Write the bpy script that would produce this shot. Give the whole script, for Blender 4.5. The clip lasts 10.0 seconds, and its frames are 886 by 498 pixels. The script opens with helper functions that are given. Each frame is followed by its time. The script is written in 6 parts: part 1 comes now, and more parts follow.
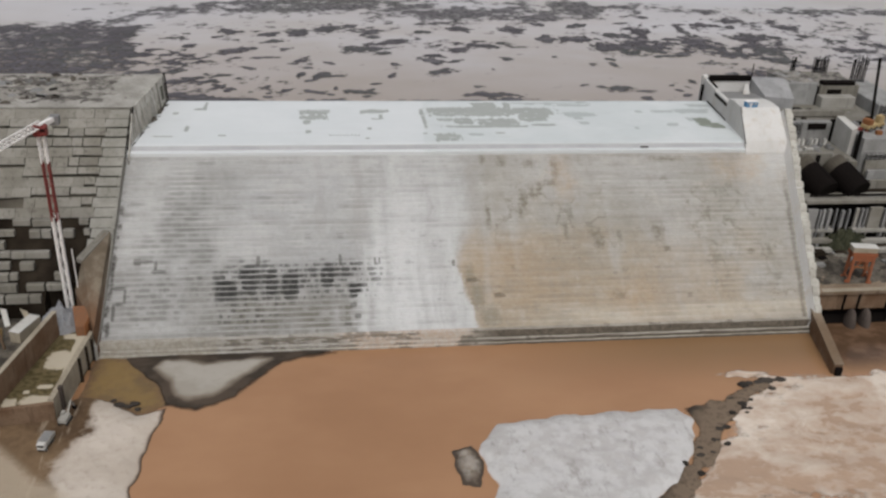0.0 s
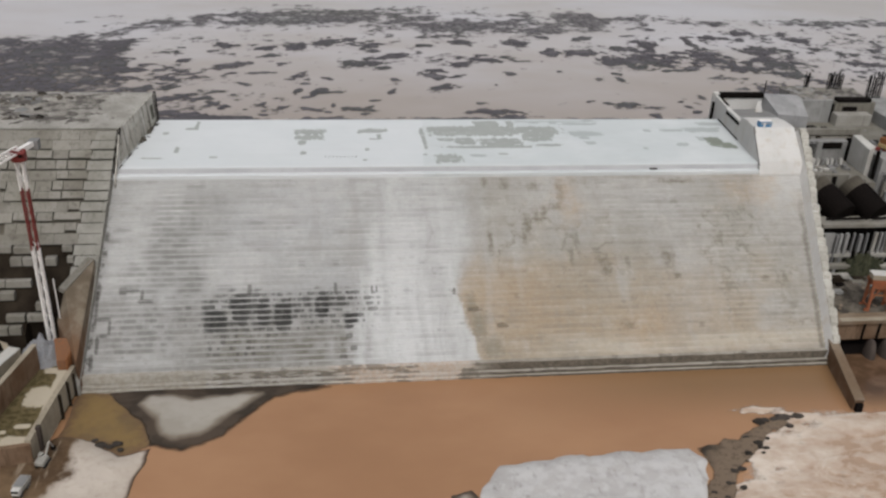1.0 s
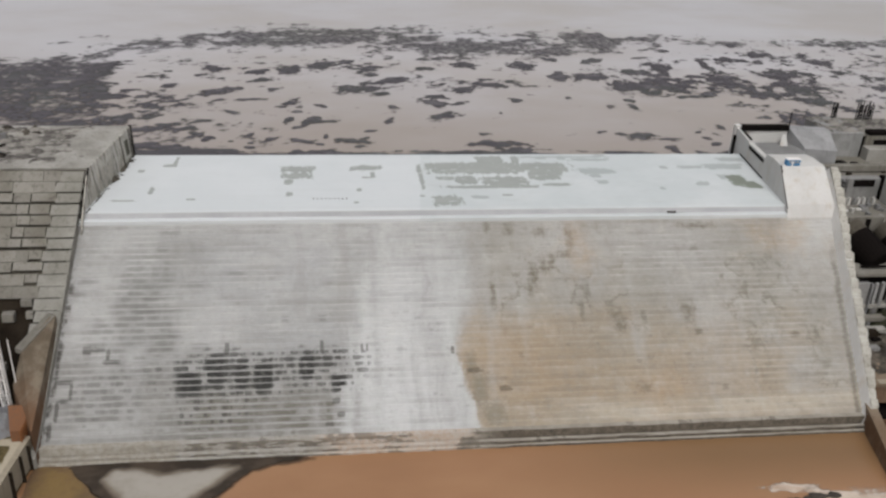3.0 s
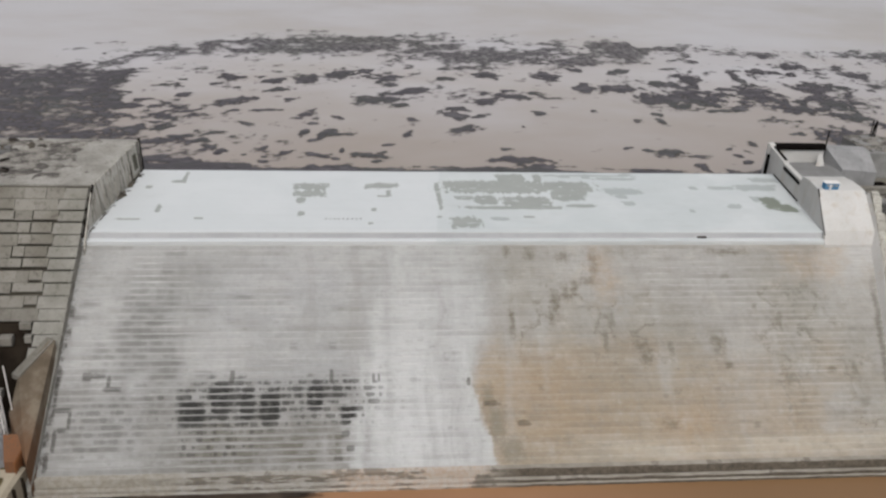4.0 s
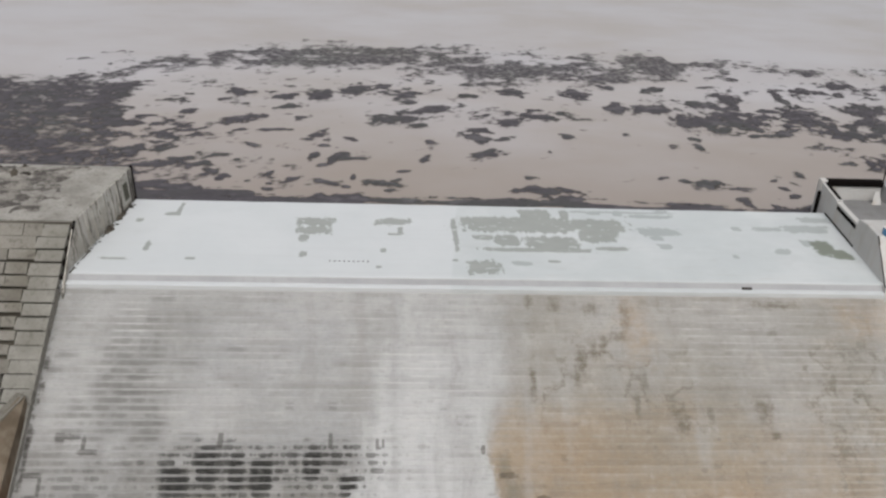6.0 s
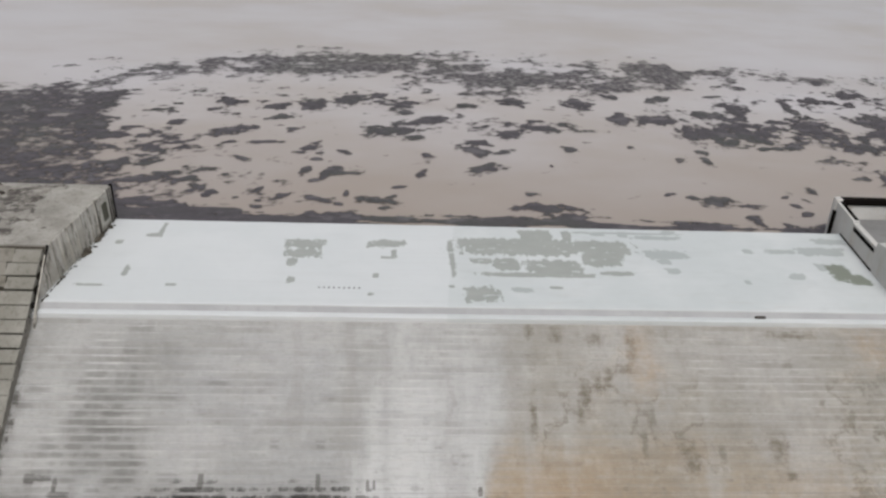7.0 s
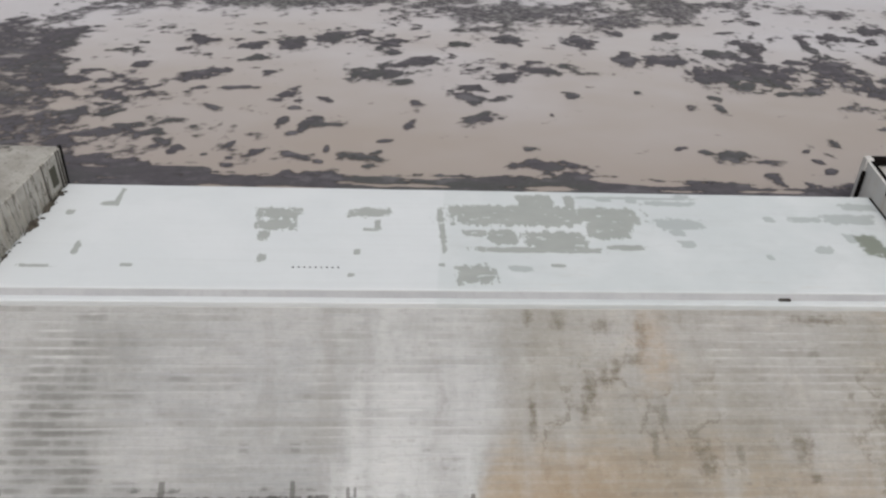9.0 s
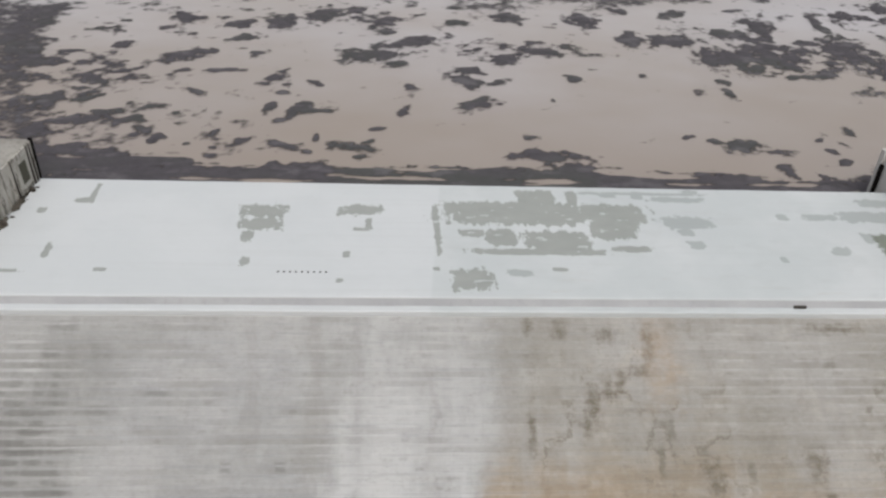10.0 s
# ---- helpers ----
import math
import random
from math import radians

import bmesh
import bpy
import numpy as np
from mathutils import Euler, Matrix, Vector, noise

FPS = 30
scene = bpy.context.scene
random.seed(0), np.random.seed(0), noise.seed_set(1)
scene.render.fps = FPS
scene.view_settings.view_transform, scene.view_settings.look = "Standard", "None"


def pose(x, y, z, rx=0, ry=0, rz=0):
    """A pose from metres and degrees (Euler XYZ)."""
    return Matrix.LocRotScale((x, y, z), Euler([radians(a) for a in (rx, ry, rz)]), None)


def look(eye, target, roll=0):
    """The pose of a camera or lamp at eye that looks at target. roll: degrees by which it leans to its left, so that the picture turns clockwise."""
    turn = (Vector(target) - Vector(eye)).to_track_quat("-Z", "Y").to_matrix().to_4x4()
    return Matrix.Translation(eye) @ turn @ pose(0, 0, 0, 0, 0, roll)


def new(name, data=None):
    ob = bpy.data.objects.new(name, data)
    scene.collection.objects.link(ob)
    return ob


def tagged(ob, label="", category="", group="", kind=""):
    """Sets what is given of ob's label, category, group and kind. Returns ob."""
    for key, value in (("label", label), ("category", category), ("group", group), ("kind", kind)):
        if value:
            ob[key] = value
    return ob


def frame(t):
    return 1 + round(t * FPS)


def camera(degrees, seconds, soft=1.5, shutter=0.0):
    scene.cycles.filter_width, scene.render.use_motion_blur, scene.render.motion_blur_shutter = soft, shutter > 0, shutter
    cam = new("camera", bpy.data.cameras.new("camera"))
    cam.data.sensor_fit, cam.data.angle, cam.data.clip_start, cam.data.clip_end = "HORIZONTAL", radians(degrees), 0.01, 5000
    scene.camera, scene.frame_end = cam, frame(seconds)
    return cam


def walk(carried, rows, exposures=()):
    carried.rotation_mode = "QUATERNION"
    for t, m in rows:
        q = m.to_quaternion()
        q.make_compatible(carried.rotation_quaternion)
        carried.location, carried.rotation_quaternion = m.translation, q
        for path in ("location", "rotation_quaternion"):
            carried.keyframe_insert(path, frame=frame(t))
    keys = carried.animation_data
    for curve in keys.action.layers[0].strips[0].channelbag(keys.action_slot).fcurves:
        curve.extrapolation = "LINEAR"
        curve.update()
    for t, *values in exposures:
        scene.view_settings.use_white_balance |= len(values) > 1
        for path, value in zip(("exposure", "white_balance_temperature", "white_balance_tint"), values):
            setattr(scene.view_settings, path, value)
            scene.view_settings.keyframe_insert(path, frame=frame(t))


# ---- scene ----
cam = camera(52.4, 10.0, soft=2.5)
PATH = [
    (0, (-57.301, -364.53, 200.755), (-56.87, -361.729, 199.279), 2.8),
    (0.5, (-55.315, -355.401, 200.784), (-54.893, -352.594, 199.319), 2.7),
    (1, (-53.366, -346.312, 200.819), (-52.949, -343.5, 199.362), 2.7),
    (1.5, (-51.352, -336.977, 200.833), (-50.933, -334.16, 199.386), 2.6),
    (2, (-49.388, -327.901, 200.867), (-48.968, -325.081, 199.423), 2.7),
    (2.5, (-47.503, -319.114, 200.953), (-47.083, -316.292, 199.515), 2.7),
    (4, (-42.201, -292.799, 201.75), (-41.882, -289.963, 200.316), 2.8),
    (4.5, (-40.519, -283.984, 201.886), (-40.201, -281.147, 200.452), 2.9),
    (5, (-38.986, -275.063, 201.995), (-38.698, -272.221, 200.562), 2.9),
    (5.5, (-37.634, -266.285, 202.076), (-37.382, -263.443, 200.637), 3.0),
    (5.7, (-37.103, -262.654, 202.081), (-36.865, -259.812, 200.64), 3.0),
    (7, (-33.739, -238.385, 202.019), (-33.506, -235.544, 200.576), 3.2),
    (7.5, (-32.72, -229.405, 201.939), (-32.482, -226.566, 200.492), 3.3),
    (8, (-31.924, -220.725, 201.787), (-31.678, -217.941, 200.239), 3.5),
    (8.5, (-31.268, -212.173, 201.627), (-31.013, -209.431, 200.007), 3.5),
    (9, (-30.483, -203.063, 201.482), (-30.222, -200.362, 199.795), 3.6),
    (9.5, (-29.533, -193.98, 201.399), (-29.266, -191.315, 199.654), 3.7),
    (10, (-28.537, -184.652, 201.321), (-28.266, -182.014, 199.539), 3.9),
]
walk(cam, [(t, look(eye, target, roll)) for t, eye, target, roll in PATH])

# ---- world, sun, exposure ----
SUN_ELEV, SUN_TURN = 58.0, 184.0
world = bpy.data.worlds.new("overcast_sky")
scene.world = world
world.use_nodes = True
wn = world.node_tree
wn.nodes.clear()
sky = wn.nodes.new("ShaderNodeTexSky")
sky.sky_type, sky.sun_disc = "NISHITA", False
sky.sun_elevation, sky.sun_rotation = radians(SUN_ELEV), radians(SUN_TURN)
sky.air_density, sky.dust_density = 1.0, 6.0
grey = wn.nodes.new("ShaderNodeHueSaturation")
grey.inputs["Saturation"].default_value = 0.32
bg = wn.nodes.new("ShaderNodeBackground")
bg.inputs["Strength"].default_value = 0.143
wout = wn.nodes.new("ShaderNodeOutputWorld")
wn.links.new(sky.outputs[0], grey.inputs["Color"])
wn.links.new(grey.outputs[0], bg.inputs["Color"])
wn.links.new(bg.outputs[0], wout.inputs[0])
sun_data = bpy.data.lights.new("sun", "SUN")
sun_data.energy, sun_data.angle, sun_data.color = 0.5, radians(30), (1.0, 0.985, 0.965)
sun = new("sun", sun_data)
_az, _el = radians(SUN_TURN), radians(SUN_ELEV)
sun.matrix_world = look((0, 0, 0), (-math.sin(_az) * math.cos(_el), -math.cos(_az) * math.cos(_el), -math.sin(_el)))
scene.view_settings.exposure = 0.0


# ---- material helpers ----
class Mat:
    """A Principled material with short calls for its nodes."""

    def __init__(self, name, rough=0.9, metal=0.0, ior=1.45):
        self.mat = bpy.data.materials.new(name)
        self.mat.use_nodes = True
        self.nt = self.mat.node_tree
        self.bsdf = self.nt.nodes["Principled BSDF"]
        self.bsdf.inputs["Roughness"].default_value = rough
        self.bsdf.inputs["Metallic"].default_value = metal
        self.bsdf.inputs["IOR"].default_value = ior
        self.bsdf.inputs["Specular IOR Level"].default_value = 0.5 if rough < 0.5 else 0.15
        geo = self.nt.nodes.new("ShaderNodeNewGeometry")
        self.P = geo.outputs["Position"]
        self.N = geo.outputs["Normal"]
        self.island = geo.outputs["Random Per Island"]
        self.x, self.y, self.z = self.split(self.P)

    def put(self, socket, v):
        if hasattr(v, "is_linked"):
            self.nt.links.new(v, socket)
        elif v is not None:
            if hasattr(v, "__len__") and len(v) == 3 and socket.type == "RGBA":
                v = (*v, 1.0)
            socket.default_value = v

    def split(self, v):
        n = self.nt.nodes.new("ShaderNodeSeparateXYZ")
        self.put(n.inputs[0], v)
        return n.outputs[0], n.outputs[1], n.outputs[2]

    def vec(self, x, y, z):
        n = self.nt.nodes.new("ShaderNodeCombineXYZ")
        for s, v in zip(n.inputs, (x, y, z)):
            self.put(s, v)
        return n.outputs[0]

    def op(self, kind, a, b=None, clamp=False):
        n = self.nt.nodes.new("ShaderNodeMath")
        n.operation, n.use_clamp = kind, clamp
        self.put(n.inputs[0], a)
        self.put(n.inputs[1], b)
        return n.outputs[0]

    def add(self, a, b): return self.op("ADD", a, b)
    def sub(self, a, b): return self.op("SUBTRACT", a, b)
    def mul(self, a, b): return self.op("MULTIPLY", a, b)
    def low(self, a, b): return self.op("MINIMUM", a, b)
    def high(self, a, b): return self.op("MAXIMUM", a, b)

    def vop(self, kind, a, b=None):
        n = self.nt.nodes.new("ShaderNodeVectorMath")
        n.operation = kind
        self.put(n.inputs[0], a)
        if b is not None:
            self.put(n.inputs[1], b)
        return n.outputs["Value"] if kind in ("LENGTH", "DISTANCE") else n.outputs[0]

    def noise(self, scale=(1, 1, 1), detail=4.0, rough=0.55, vec=None):
        n = self.nt.nodes.new("ShaderNodeTexNoise")
        n.inputs["Scale"].default_value = 1.0
        n.inputs["Detail"].default_value, n.inputs["Roughness"].default_value = detail, rough
        self.put(n.inputs["Vector"], self.vop("MULTIPLY", vec or self.P, scale))
        return n.outputs["Fac"]

    def step(self, v, lo, hi, a=0.0, b=1.0):
        n = self.nt.nodes.new("ShaderNodeMapRange")
        n.interpolation_type = "SMOOTHSTEP"
        for k, val in zip(range(5), (v, lo, hi, a, b)):
            self.put(n.inputs[k], val)
        return n.outputs[0]

    def wide(self, v):
        """Stretches a noise to the whole span from 0 to 1."""
        return self.op("ADD", self.mul(self.sub(v, 0.5), 2.4), 0.5, clamp=True)

    def mix(self, fac, a, b, kind="MIX"):
        n = self.nt.nodes.new("ShaderNodeMix")
        n.data_type, n.blend_type = "RGBA", kind
        self.put(n.inputs[0], fac)
        self.put(n.inputs[6], a)
        self.put(n.inputs[7], b)
        return n.outputs[2]

    def band(self, v, a, b, soft):
        return self.mul(self.step(v, a - soft, a + soft), self.step(v, b - soft, b + soft, 1.0, 0.0))

    def blobs(self, rows, axes="xy", wobble=None):
        """The nearness, 1 at the rim, to the closest of several ellipses (u, v, ru, rv)."""
        u, v = (self.x, self.y) if axes == "xy" else (self.x, self.z)
        q = self.vec(u, v, 0.0)
        best = None
        for cu, cv, ru, rv in rows:
            e = self.vop("MULTIPLY", self.vop("SUBTRACT", q, (cu, cv, 0)), (1 / ru, 1 / rv, 0))
            d = self.op("SQRT", self.vop("LENGTH", self.vop("MULTIPLY", e, e)))
            best = d if best is None else self.low(best, d)
        return self.add(best, wobble) if wobble is not None else best

    def random(self):
        n = self.nt.nodes.new("ShaderNodeObjectInfo")
        return n.outputs["Random"]

    def bump(self, height, strength=0.4, distance=0.2):
        n = self.nt.nodes.new("ShaderNodeBump")
        n.inputs["Strength"].default_value, n.inputs["Distance"].default_value = strength, distance
        self.put(n.inputs["Height"], height)
        self.nt.links.new(n.outputs[0], self.bsdf.inputs["Normal"])

    def done(self, color, rough=None):
        self.put(self.bsdf.inputs["Base Color"], color)
        if rough is not None:
            self.put(self.bsdf.inputs["Roughness"], rough)
        return self.mat


def plain_concrete(name, a, b, dirt=(0.14, 0.12, 0.10), amount=0.35, per_object=0.0, scale=1.0):
    """Concrete between two tones, with streaks down the face and dark dirt."""
    m = Mat(name, 0.92)
    big = m.noise((0.05 * scale, 0.05 * scale, 0.05 * scale), 5)
    streak = m.noise((0.35 * scale, 0.35 * scale, 0.035 * scale), 5, 0.6)
    grain = m.noise((1.3, 1.3, 1.3), 6, 0.65)
    c = m.mix(m.step(big, 0.35, 0.65), a, b)
    c = m.mix(m.mul(m.step(streak, 0.52, 0.74), amount), c, dirt)
    c = m.mix(m.mul(m.step(grain, 0.5, 0.75), amount * 0.8), c, dirt)
    if per_object:
        c = m.mix(m.mul(m.random(), per_object), c, dirt)
    m.bump(m.noise((0.9, 0.9, 0.9), 6, 0.7), 0.35, 0.25)
    return m.done(c)


def paint(name, color, rough=0.55, metal=0.0, wear=0.25, dirt=(0.10, 0.07, 0.05), spec=None):
    m = Mat(name, rough, metal)
    if spec is not None:
        m.bsdf.inputs["Specular IOR Level"].default_value = spec
    w = m.noise((1.6, 1.6, 0.8), 6, 0.65)
    return m.done(m.mix(m.mul(m.step(w, 0.45, 0.72), wear), color, dirt))


# ---- materials ----
def face_material():
    m = Mat("stepped_concrete", 0.93)
    x, z = m.x, m.z
    q = m.vec(x, 0.0, z)
    big = m.noise((0.016, 0.0, 0.026), 4, 0.55, q)
    mid = m.wide(m.noise((0.05, 0.0, 0.07), 6, 0.62, q))
    cloud = m.wide(m.noise((0.11, 0.0, 0.16), 8, 0.68, q))
    mottle = m.wide(m.noise((0.32, 0.0, 0.55), 6, 0.7, q))
    fine = m.noise((0.6, 0.6, 1.0), 6, 0.65)
    seep = m.wide(m.noise((0.12, 0.0, 0.018), 6, 0.6, m.vop("ADD", q, m.vec(m.mul(mid, 5.0), 0.0, 0.0))))
    rise = m.mul(m.sub(z, 55.72), 1 / 1.48)
    lift = m.op("FLOOR", rise)
    arch = m.op("ABSOLUTE", m.sub(m.sub(rise, lift), 0.48))
    arch = m.mul(m.mul(arch, arch), 0.55)
    bands = m.noise((0.035, 0.0, 1.9), 3, 0.5, m.vec(x, 0.0, lift))
    marks = m.sub(m.noise((0.17, 0.0, 2.7), 3, 0.5, m.vec(x, 0.0, lift)), arch)
    cell = m.sub(m.noise((0.24, 0.0, 7.3), 3, 0.5, m.vec(x, 0.0, lift)), arch)
    ragged = m.mul(m.sub(m.noise((0.55, 0.4, 0.7), 5, 0.7), 0.5), 3.2)
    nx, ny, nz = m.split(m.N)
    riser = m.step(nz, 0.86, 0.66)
    # grey half
    left = m.mix(m.step(big, 0.36, 0.64), (0.288, 0.289, 0.28), (0.348, 0.35, 0.345))
    left = m.mix(m.mul(m.step(cloud, 0.40, 0.85), 0.40), left, (0.41, 0.41, 0.405))
    cool = m.blobs([(-72, 38, 24, 13), (-60, 27, 26, 6)], "xz", m.mul(m.sub(mid, 0.5), 1.8))
    left = m.mix(m.mul(m.step(cool, 1.3, 0.3), 0.30), left, (0.315, 0.322, 0.332))
    smudge = m.step(m.blobs([(-112, 34, 9, 15), (-107, 24, 9, 7), (-100, 47, 8, 6)], "xz", m.mul(m.sub(mid, 0.5), 1.1)), 1.5, 0.3)
    left = m.mix(m.mul(smudge, 0.66), left, (0.215, 0.215, 0.208))
    bleach = m.step(m.blobs([(-126, 38, 9, 16), (-84, 31, 14, 6)], "xz", m.mul(m.sub(mid, 0.5), 1.4)), 1.3, 0.3)
    left = m.mix(m.mul(bleach, 0.30), left, (0.42, 0.42, 0.41))
    # tan half
    right = m.mix(m.step(big, 0.36, 0.64), (0.296, 0.289, 0.272), (0.345, 0.339, 0.323))
    tan = m.mul(m.step(m.add(z, m.add(m.mul(m.sub(mid, 0.5), 26), m.mul(m.sub(cloud, 0.5), 10))), 50, 10), m.step(m.add(x, m.mul(m.sub(mid, 0.5), 50)), 185, 60))
    right = m.mix(m.mul(tan, 0.75), right, (0.325, 0.274, 0.20))
    deep = m.blobs([(36, 17, 32, 11), (84, 15, 36, 10), (50, 26, 18, 6)], "xz", m.add(m.mul(m.sub(mid, 0.5), 1.4), m.mul(m.sub(mottle, 0.5), 0.8)))
    right = m.mix(m.mul(m.step(deep, 1.9, 0.1), 0.46), right, (0.285, 0.205, 0.122))
    dun = m.blobs([(16, 46, 14, 11), (42, 30, 26, 12), (70, 36, 12, 9), (118, 40, 14, 13), (140, 26, 8, 14)], "xz", m.mul(m.sub(cloud, 0.5), 1.6))
    right = m.mix(m.mul(m.step(dun, 1.6, 0.2), 0.42), right, (0.225, 0.212, 0.178))
    right = m.mix(m.mul(m.step(cloud, 0.50, 0.90), 0.46), right, (0.20, 0.185, 0.155))
    right = m.mix(m.mul(m.step(cloud, 0.46, 0.12), 0.42), right, (0.42, 0.40, 0.365))
    ash = m.blobs([(86, 46, 14, 9), (98, 30, 10, 8), (92, 16, 10, 7)], "xz", m.mul(m.sub(mid, 0.5), 2.0))
    right = m.mix(m.mul(m.step(ash, 1.9, 0.0), 0.22), right, (0.365, 0.37, 0.372))
    ledge = m.mul(m.band(m.add(z, m.mul(mid, 2)), 7.0, 11.0, 1.2), m.step(x, 20, 60))
    right = m.mix(m.mul(ledge, 0.6), right, (0.43, 0.39, 0.32))
    flats = m.noise((0.075, 0.0, 0.55), 3, 0.55, m.vec(x, 0.0, lift))
    right = m.mix(m.mul(m.step(flats, 0.54, 0.70), 0.22), right, (0.19, 0.165, 0.13))
    # the join between the halves, crisp below and faint above
    bend = m.add(m.step(z, 40, 23, 5.0, -1.5), m.step(z, 23, 5, 0.0, 6.5))
    edge = m.sub(m.add(x, m.add(m.mul(m.sub(mid, 0.5), m.step(z, 20, 44, 3, 12)), m.mul(m.sub(cloud, 0.5), m.step(z, 20, 44, 4, 8)))), bend)
    c = m.mix(m.step(edge, m.step(z, 20, 44, -1.2, -7), m.step(z, 20, 44, 1.2, 14)), left, right)
    # pale wash down the middle
    wl = m.add(x, m.add(m.mul(m.sub(seep, 0.5), 22), m.mul(m.sub(cloud, 0.5), 10)))
    wash = m.mul(m.step(wl, m.step(z, 30, 6, -47, -60), m.step(z, 56, 10, -16, -36)), m.step(edge, m.step(z, 20, 44, 1.5, 9), m.step(z, 20, 44, -1.5, -12)))
    wash = m.mul(wash, m.mul(m.step(z, 54, 18, 0.42, 0.90), m.step(seep, 0.2, 0.75, 0.45, 1.0)))
    c = m.mix(wash, c, (0.485, 0.494, 0.492))
    c = m.mix(m.mul(m.step(mottle, 0.5, 0.95), m.step(edge, -6, 8, 0.16, 0.30)), c, (0.19, 0.178, 0.155))
    c = m.mix(m.mul(m.step(mottle, 0.5, 0.05), 0.16), c, (0.46, 0.455, 0.44))
    c = m.mix(m.mul(m.step(seep, 0.55, 0.95), 0.22), c, (0.44, 0.437, 0.425))
    c = m.mix(m.mul(m.step(seep, 0.42, 0.05), 0.24), c, (0.22, 0.21, 0.19))
    # each lift has its own tone
    c = m.mix(m.mul(m.step(bands, 0.50, 0.66), 0.16), c, (0.44, 0.435, 0.42))
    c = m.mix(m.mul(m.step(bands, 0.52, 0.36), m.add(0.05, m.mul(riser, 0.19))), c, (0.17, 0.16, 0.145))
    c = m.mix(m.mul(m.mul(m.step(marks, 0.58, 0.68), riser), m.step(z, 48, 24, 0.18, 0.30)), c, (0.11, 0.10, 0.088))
    pale = m.mul(m.step(m.add(x, m.mul(mid, 10)), 137, 146), m.step(z, 34, 60))
    c = m.mix(m.mul(pale, 0.92), c, m.mix(m.step(mid, 0.4, 0.62), (0.45, 0.447, 0.435), (0.42, 0.40, 0.365)))
    # thin wandering veins where the old lifts break
    wander = m.vop("ADD", q, m.vec(m.mul(m.sub(cloud, 0.5), 9), 0.0, m.mul(m.sub(mottle, 0.5), 3)))
    thread = m.op("ABSOLUTE", m.sub(m.noise((0.045, 0.0, 0.055), 2, 0.5, wander), 0.5))
    web_at = m.blobs([(44, 36, 24, 10), (22, 38, 12, 12), (120, 34, 16, 17), (70, 32, 14, 8), (138, 20, 8, 10)], "xz", m.mul(m.sub(mid, 0.5), 1.4))
    web = m.mul(m.mul(m.step(thread, 0.024, 0.004), m.step(web_at, 1.2, 0.5)), m.step(mottle, 0.25, 0.6))
    c = m.mix(m.mul(web, 0.55), c, (0.13, 0.115, 0.09))
    pit = m.noise((0.34, 0.0, 0.30), 6, 0.72, wander)
    pit_at = m.step(m.blobs([(30, 42, 20, 14), (56, 32, 24, 12), (120, 34, 16, 16), (78, 20, 22, 8)], "xz", m.mul(m.sub(cloud, 0.5), 1.6)), 1.5, 0.4)
    c = m.mix(m.mul(m.mul(pit_at, m.step(pit, 0.56, 0.66)), 0.50), c, (0.13, 0.113, 0.085))
    # broken crack and single spalls
    crack = m.blobs([(45.8, 50.6, 1.2, 2.6), (43.0, 46.4, 2.4, 0.9), (37.6, 44.4, 1.3, 1.6), (34.0, 43.4, 1.2, 1.7), (30.2, 41.0, 1.5, 2.6), (28.6, 37.6, 1.0, 1.6), (61.4, 28.4, 2.4, 1.5), (59, 31, 2, 1.0), (90.7, 25.9, 1.6, 0.7), (88.4, 31, 2.4, 2.2), (14.0, 53.6, 1.2, 1.2), (22.0, 53.0, 1.4, 1.0), (35, 52.4, 2.4, 1.0), (98, 53.6, 6.5, 0.7), (14, 37, 0.9, 3.2), (66.6, 13.2, 2.6, 1.0), (128, 24.8, 1.5, 0.8)], "xz", ragged)
    c = m.mix(m.mul(m.step(crack, 1.8, 0.2), m.step(mottle, 0.2, 0.7, 0.30, 0.72)), c, (0.11, 0.092, 0.066))
    spall = m.blobs([(137, 24.6, 1.3, 1.6), (137.8, 17.4, 2.4, 1.0), (97, 12.6, 1.2, 0.6), (70.5, 30, 1, 1.6), (50, 37, 1.0, 1.6), (47, 32, 0.8, 2.4), (22, 21.8, 1.0, 0.6), (104, 40, 1.0, 0.7), (95, 47.5, 1.6, 0.8)], "xz", m.mul(ragged, 0.9))
    c = m.mix(m.mul(m.step(spall, 1.6, 0.3), 0.45), c, (0.11, 0.098, 0.075))
    vein_at = m.blobs([(121, 40, 6, 8), (117, 28, 7, 8), (113.5, 19, 4.0, 7), (126, 46, 4, 5), (136, 22, 4, 5)], "xz", m.mul(m.sub(mid, 0.5), 0.8))
    blot = m.noise((0.30, 0.0, 0.24), 5, 0.68, wander)
    c = m.mix(m.mul(m.mul(m.step(vein_at, 1.5, 0.5), m.step(blot, 0.50, 0.60)), 0.50), c, (0.14, 0.135, 0.112))
    scour = m.blobs([(3.6, 19.4, 2.6, 3.0), (6.0, 14.0, 3.4, 4.0), (11.0, 8.6, 4.6, 3.0)], "xz", m.mul(ragged, 0.7))
    c = m.mix(m.mul(m.mul(m.step(scour, 1.35, 0.4), m.step(edge, -0.5, 1.0)), 0.62), c, (0.16, 0.147, 0.112))
    chip = m.blobs([(4.6, 18.4, 3.0, 0.6), (15.3, 14.1, 2.6, 0.6), (-2.8, 23.5, 0.7, 1.0)], "xz", m.mul(ragged, 0.4))
    c = m.mix(m.mul(m.step(chip, 1.1, 0.7), 0.7), c, (0.06, 0.052, 0.04))
    ochre = m.blobs([(49, 50, 4, 7), (22, 22, 16, 7), (130, 51, 9, 4), (74, 12, 9, 4)], "xz", m.mul(m.sub(cloud, 0.5), 1.6))
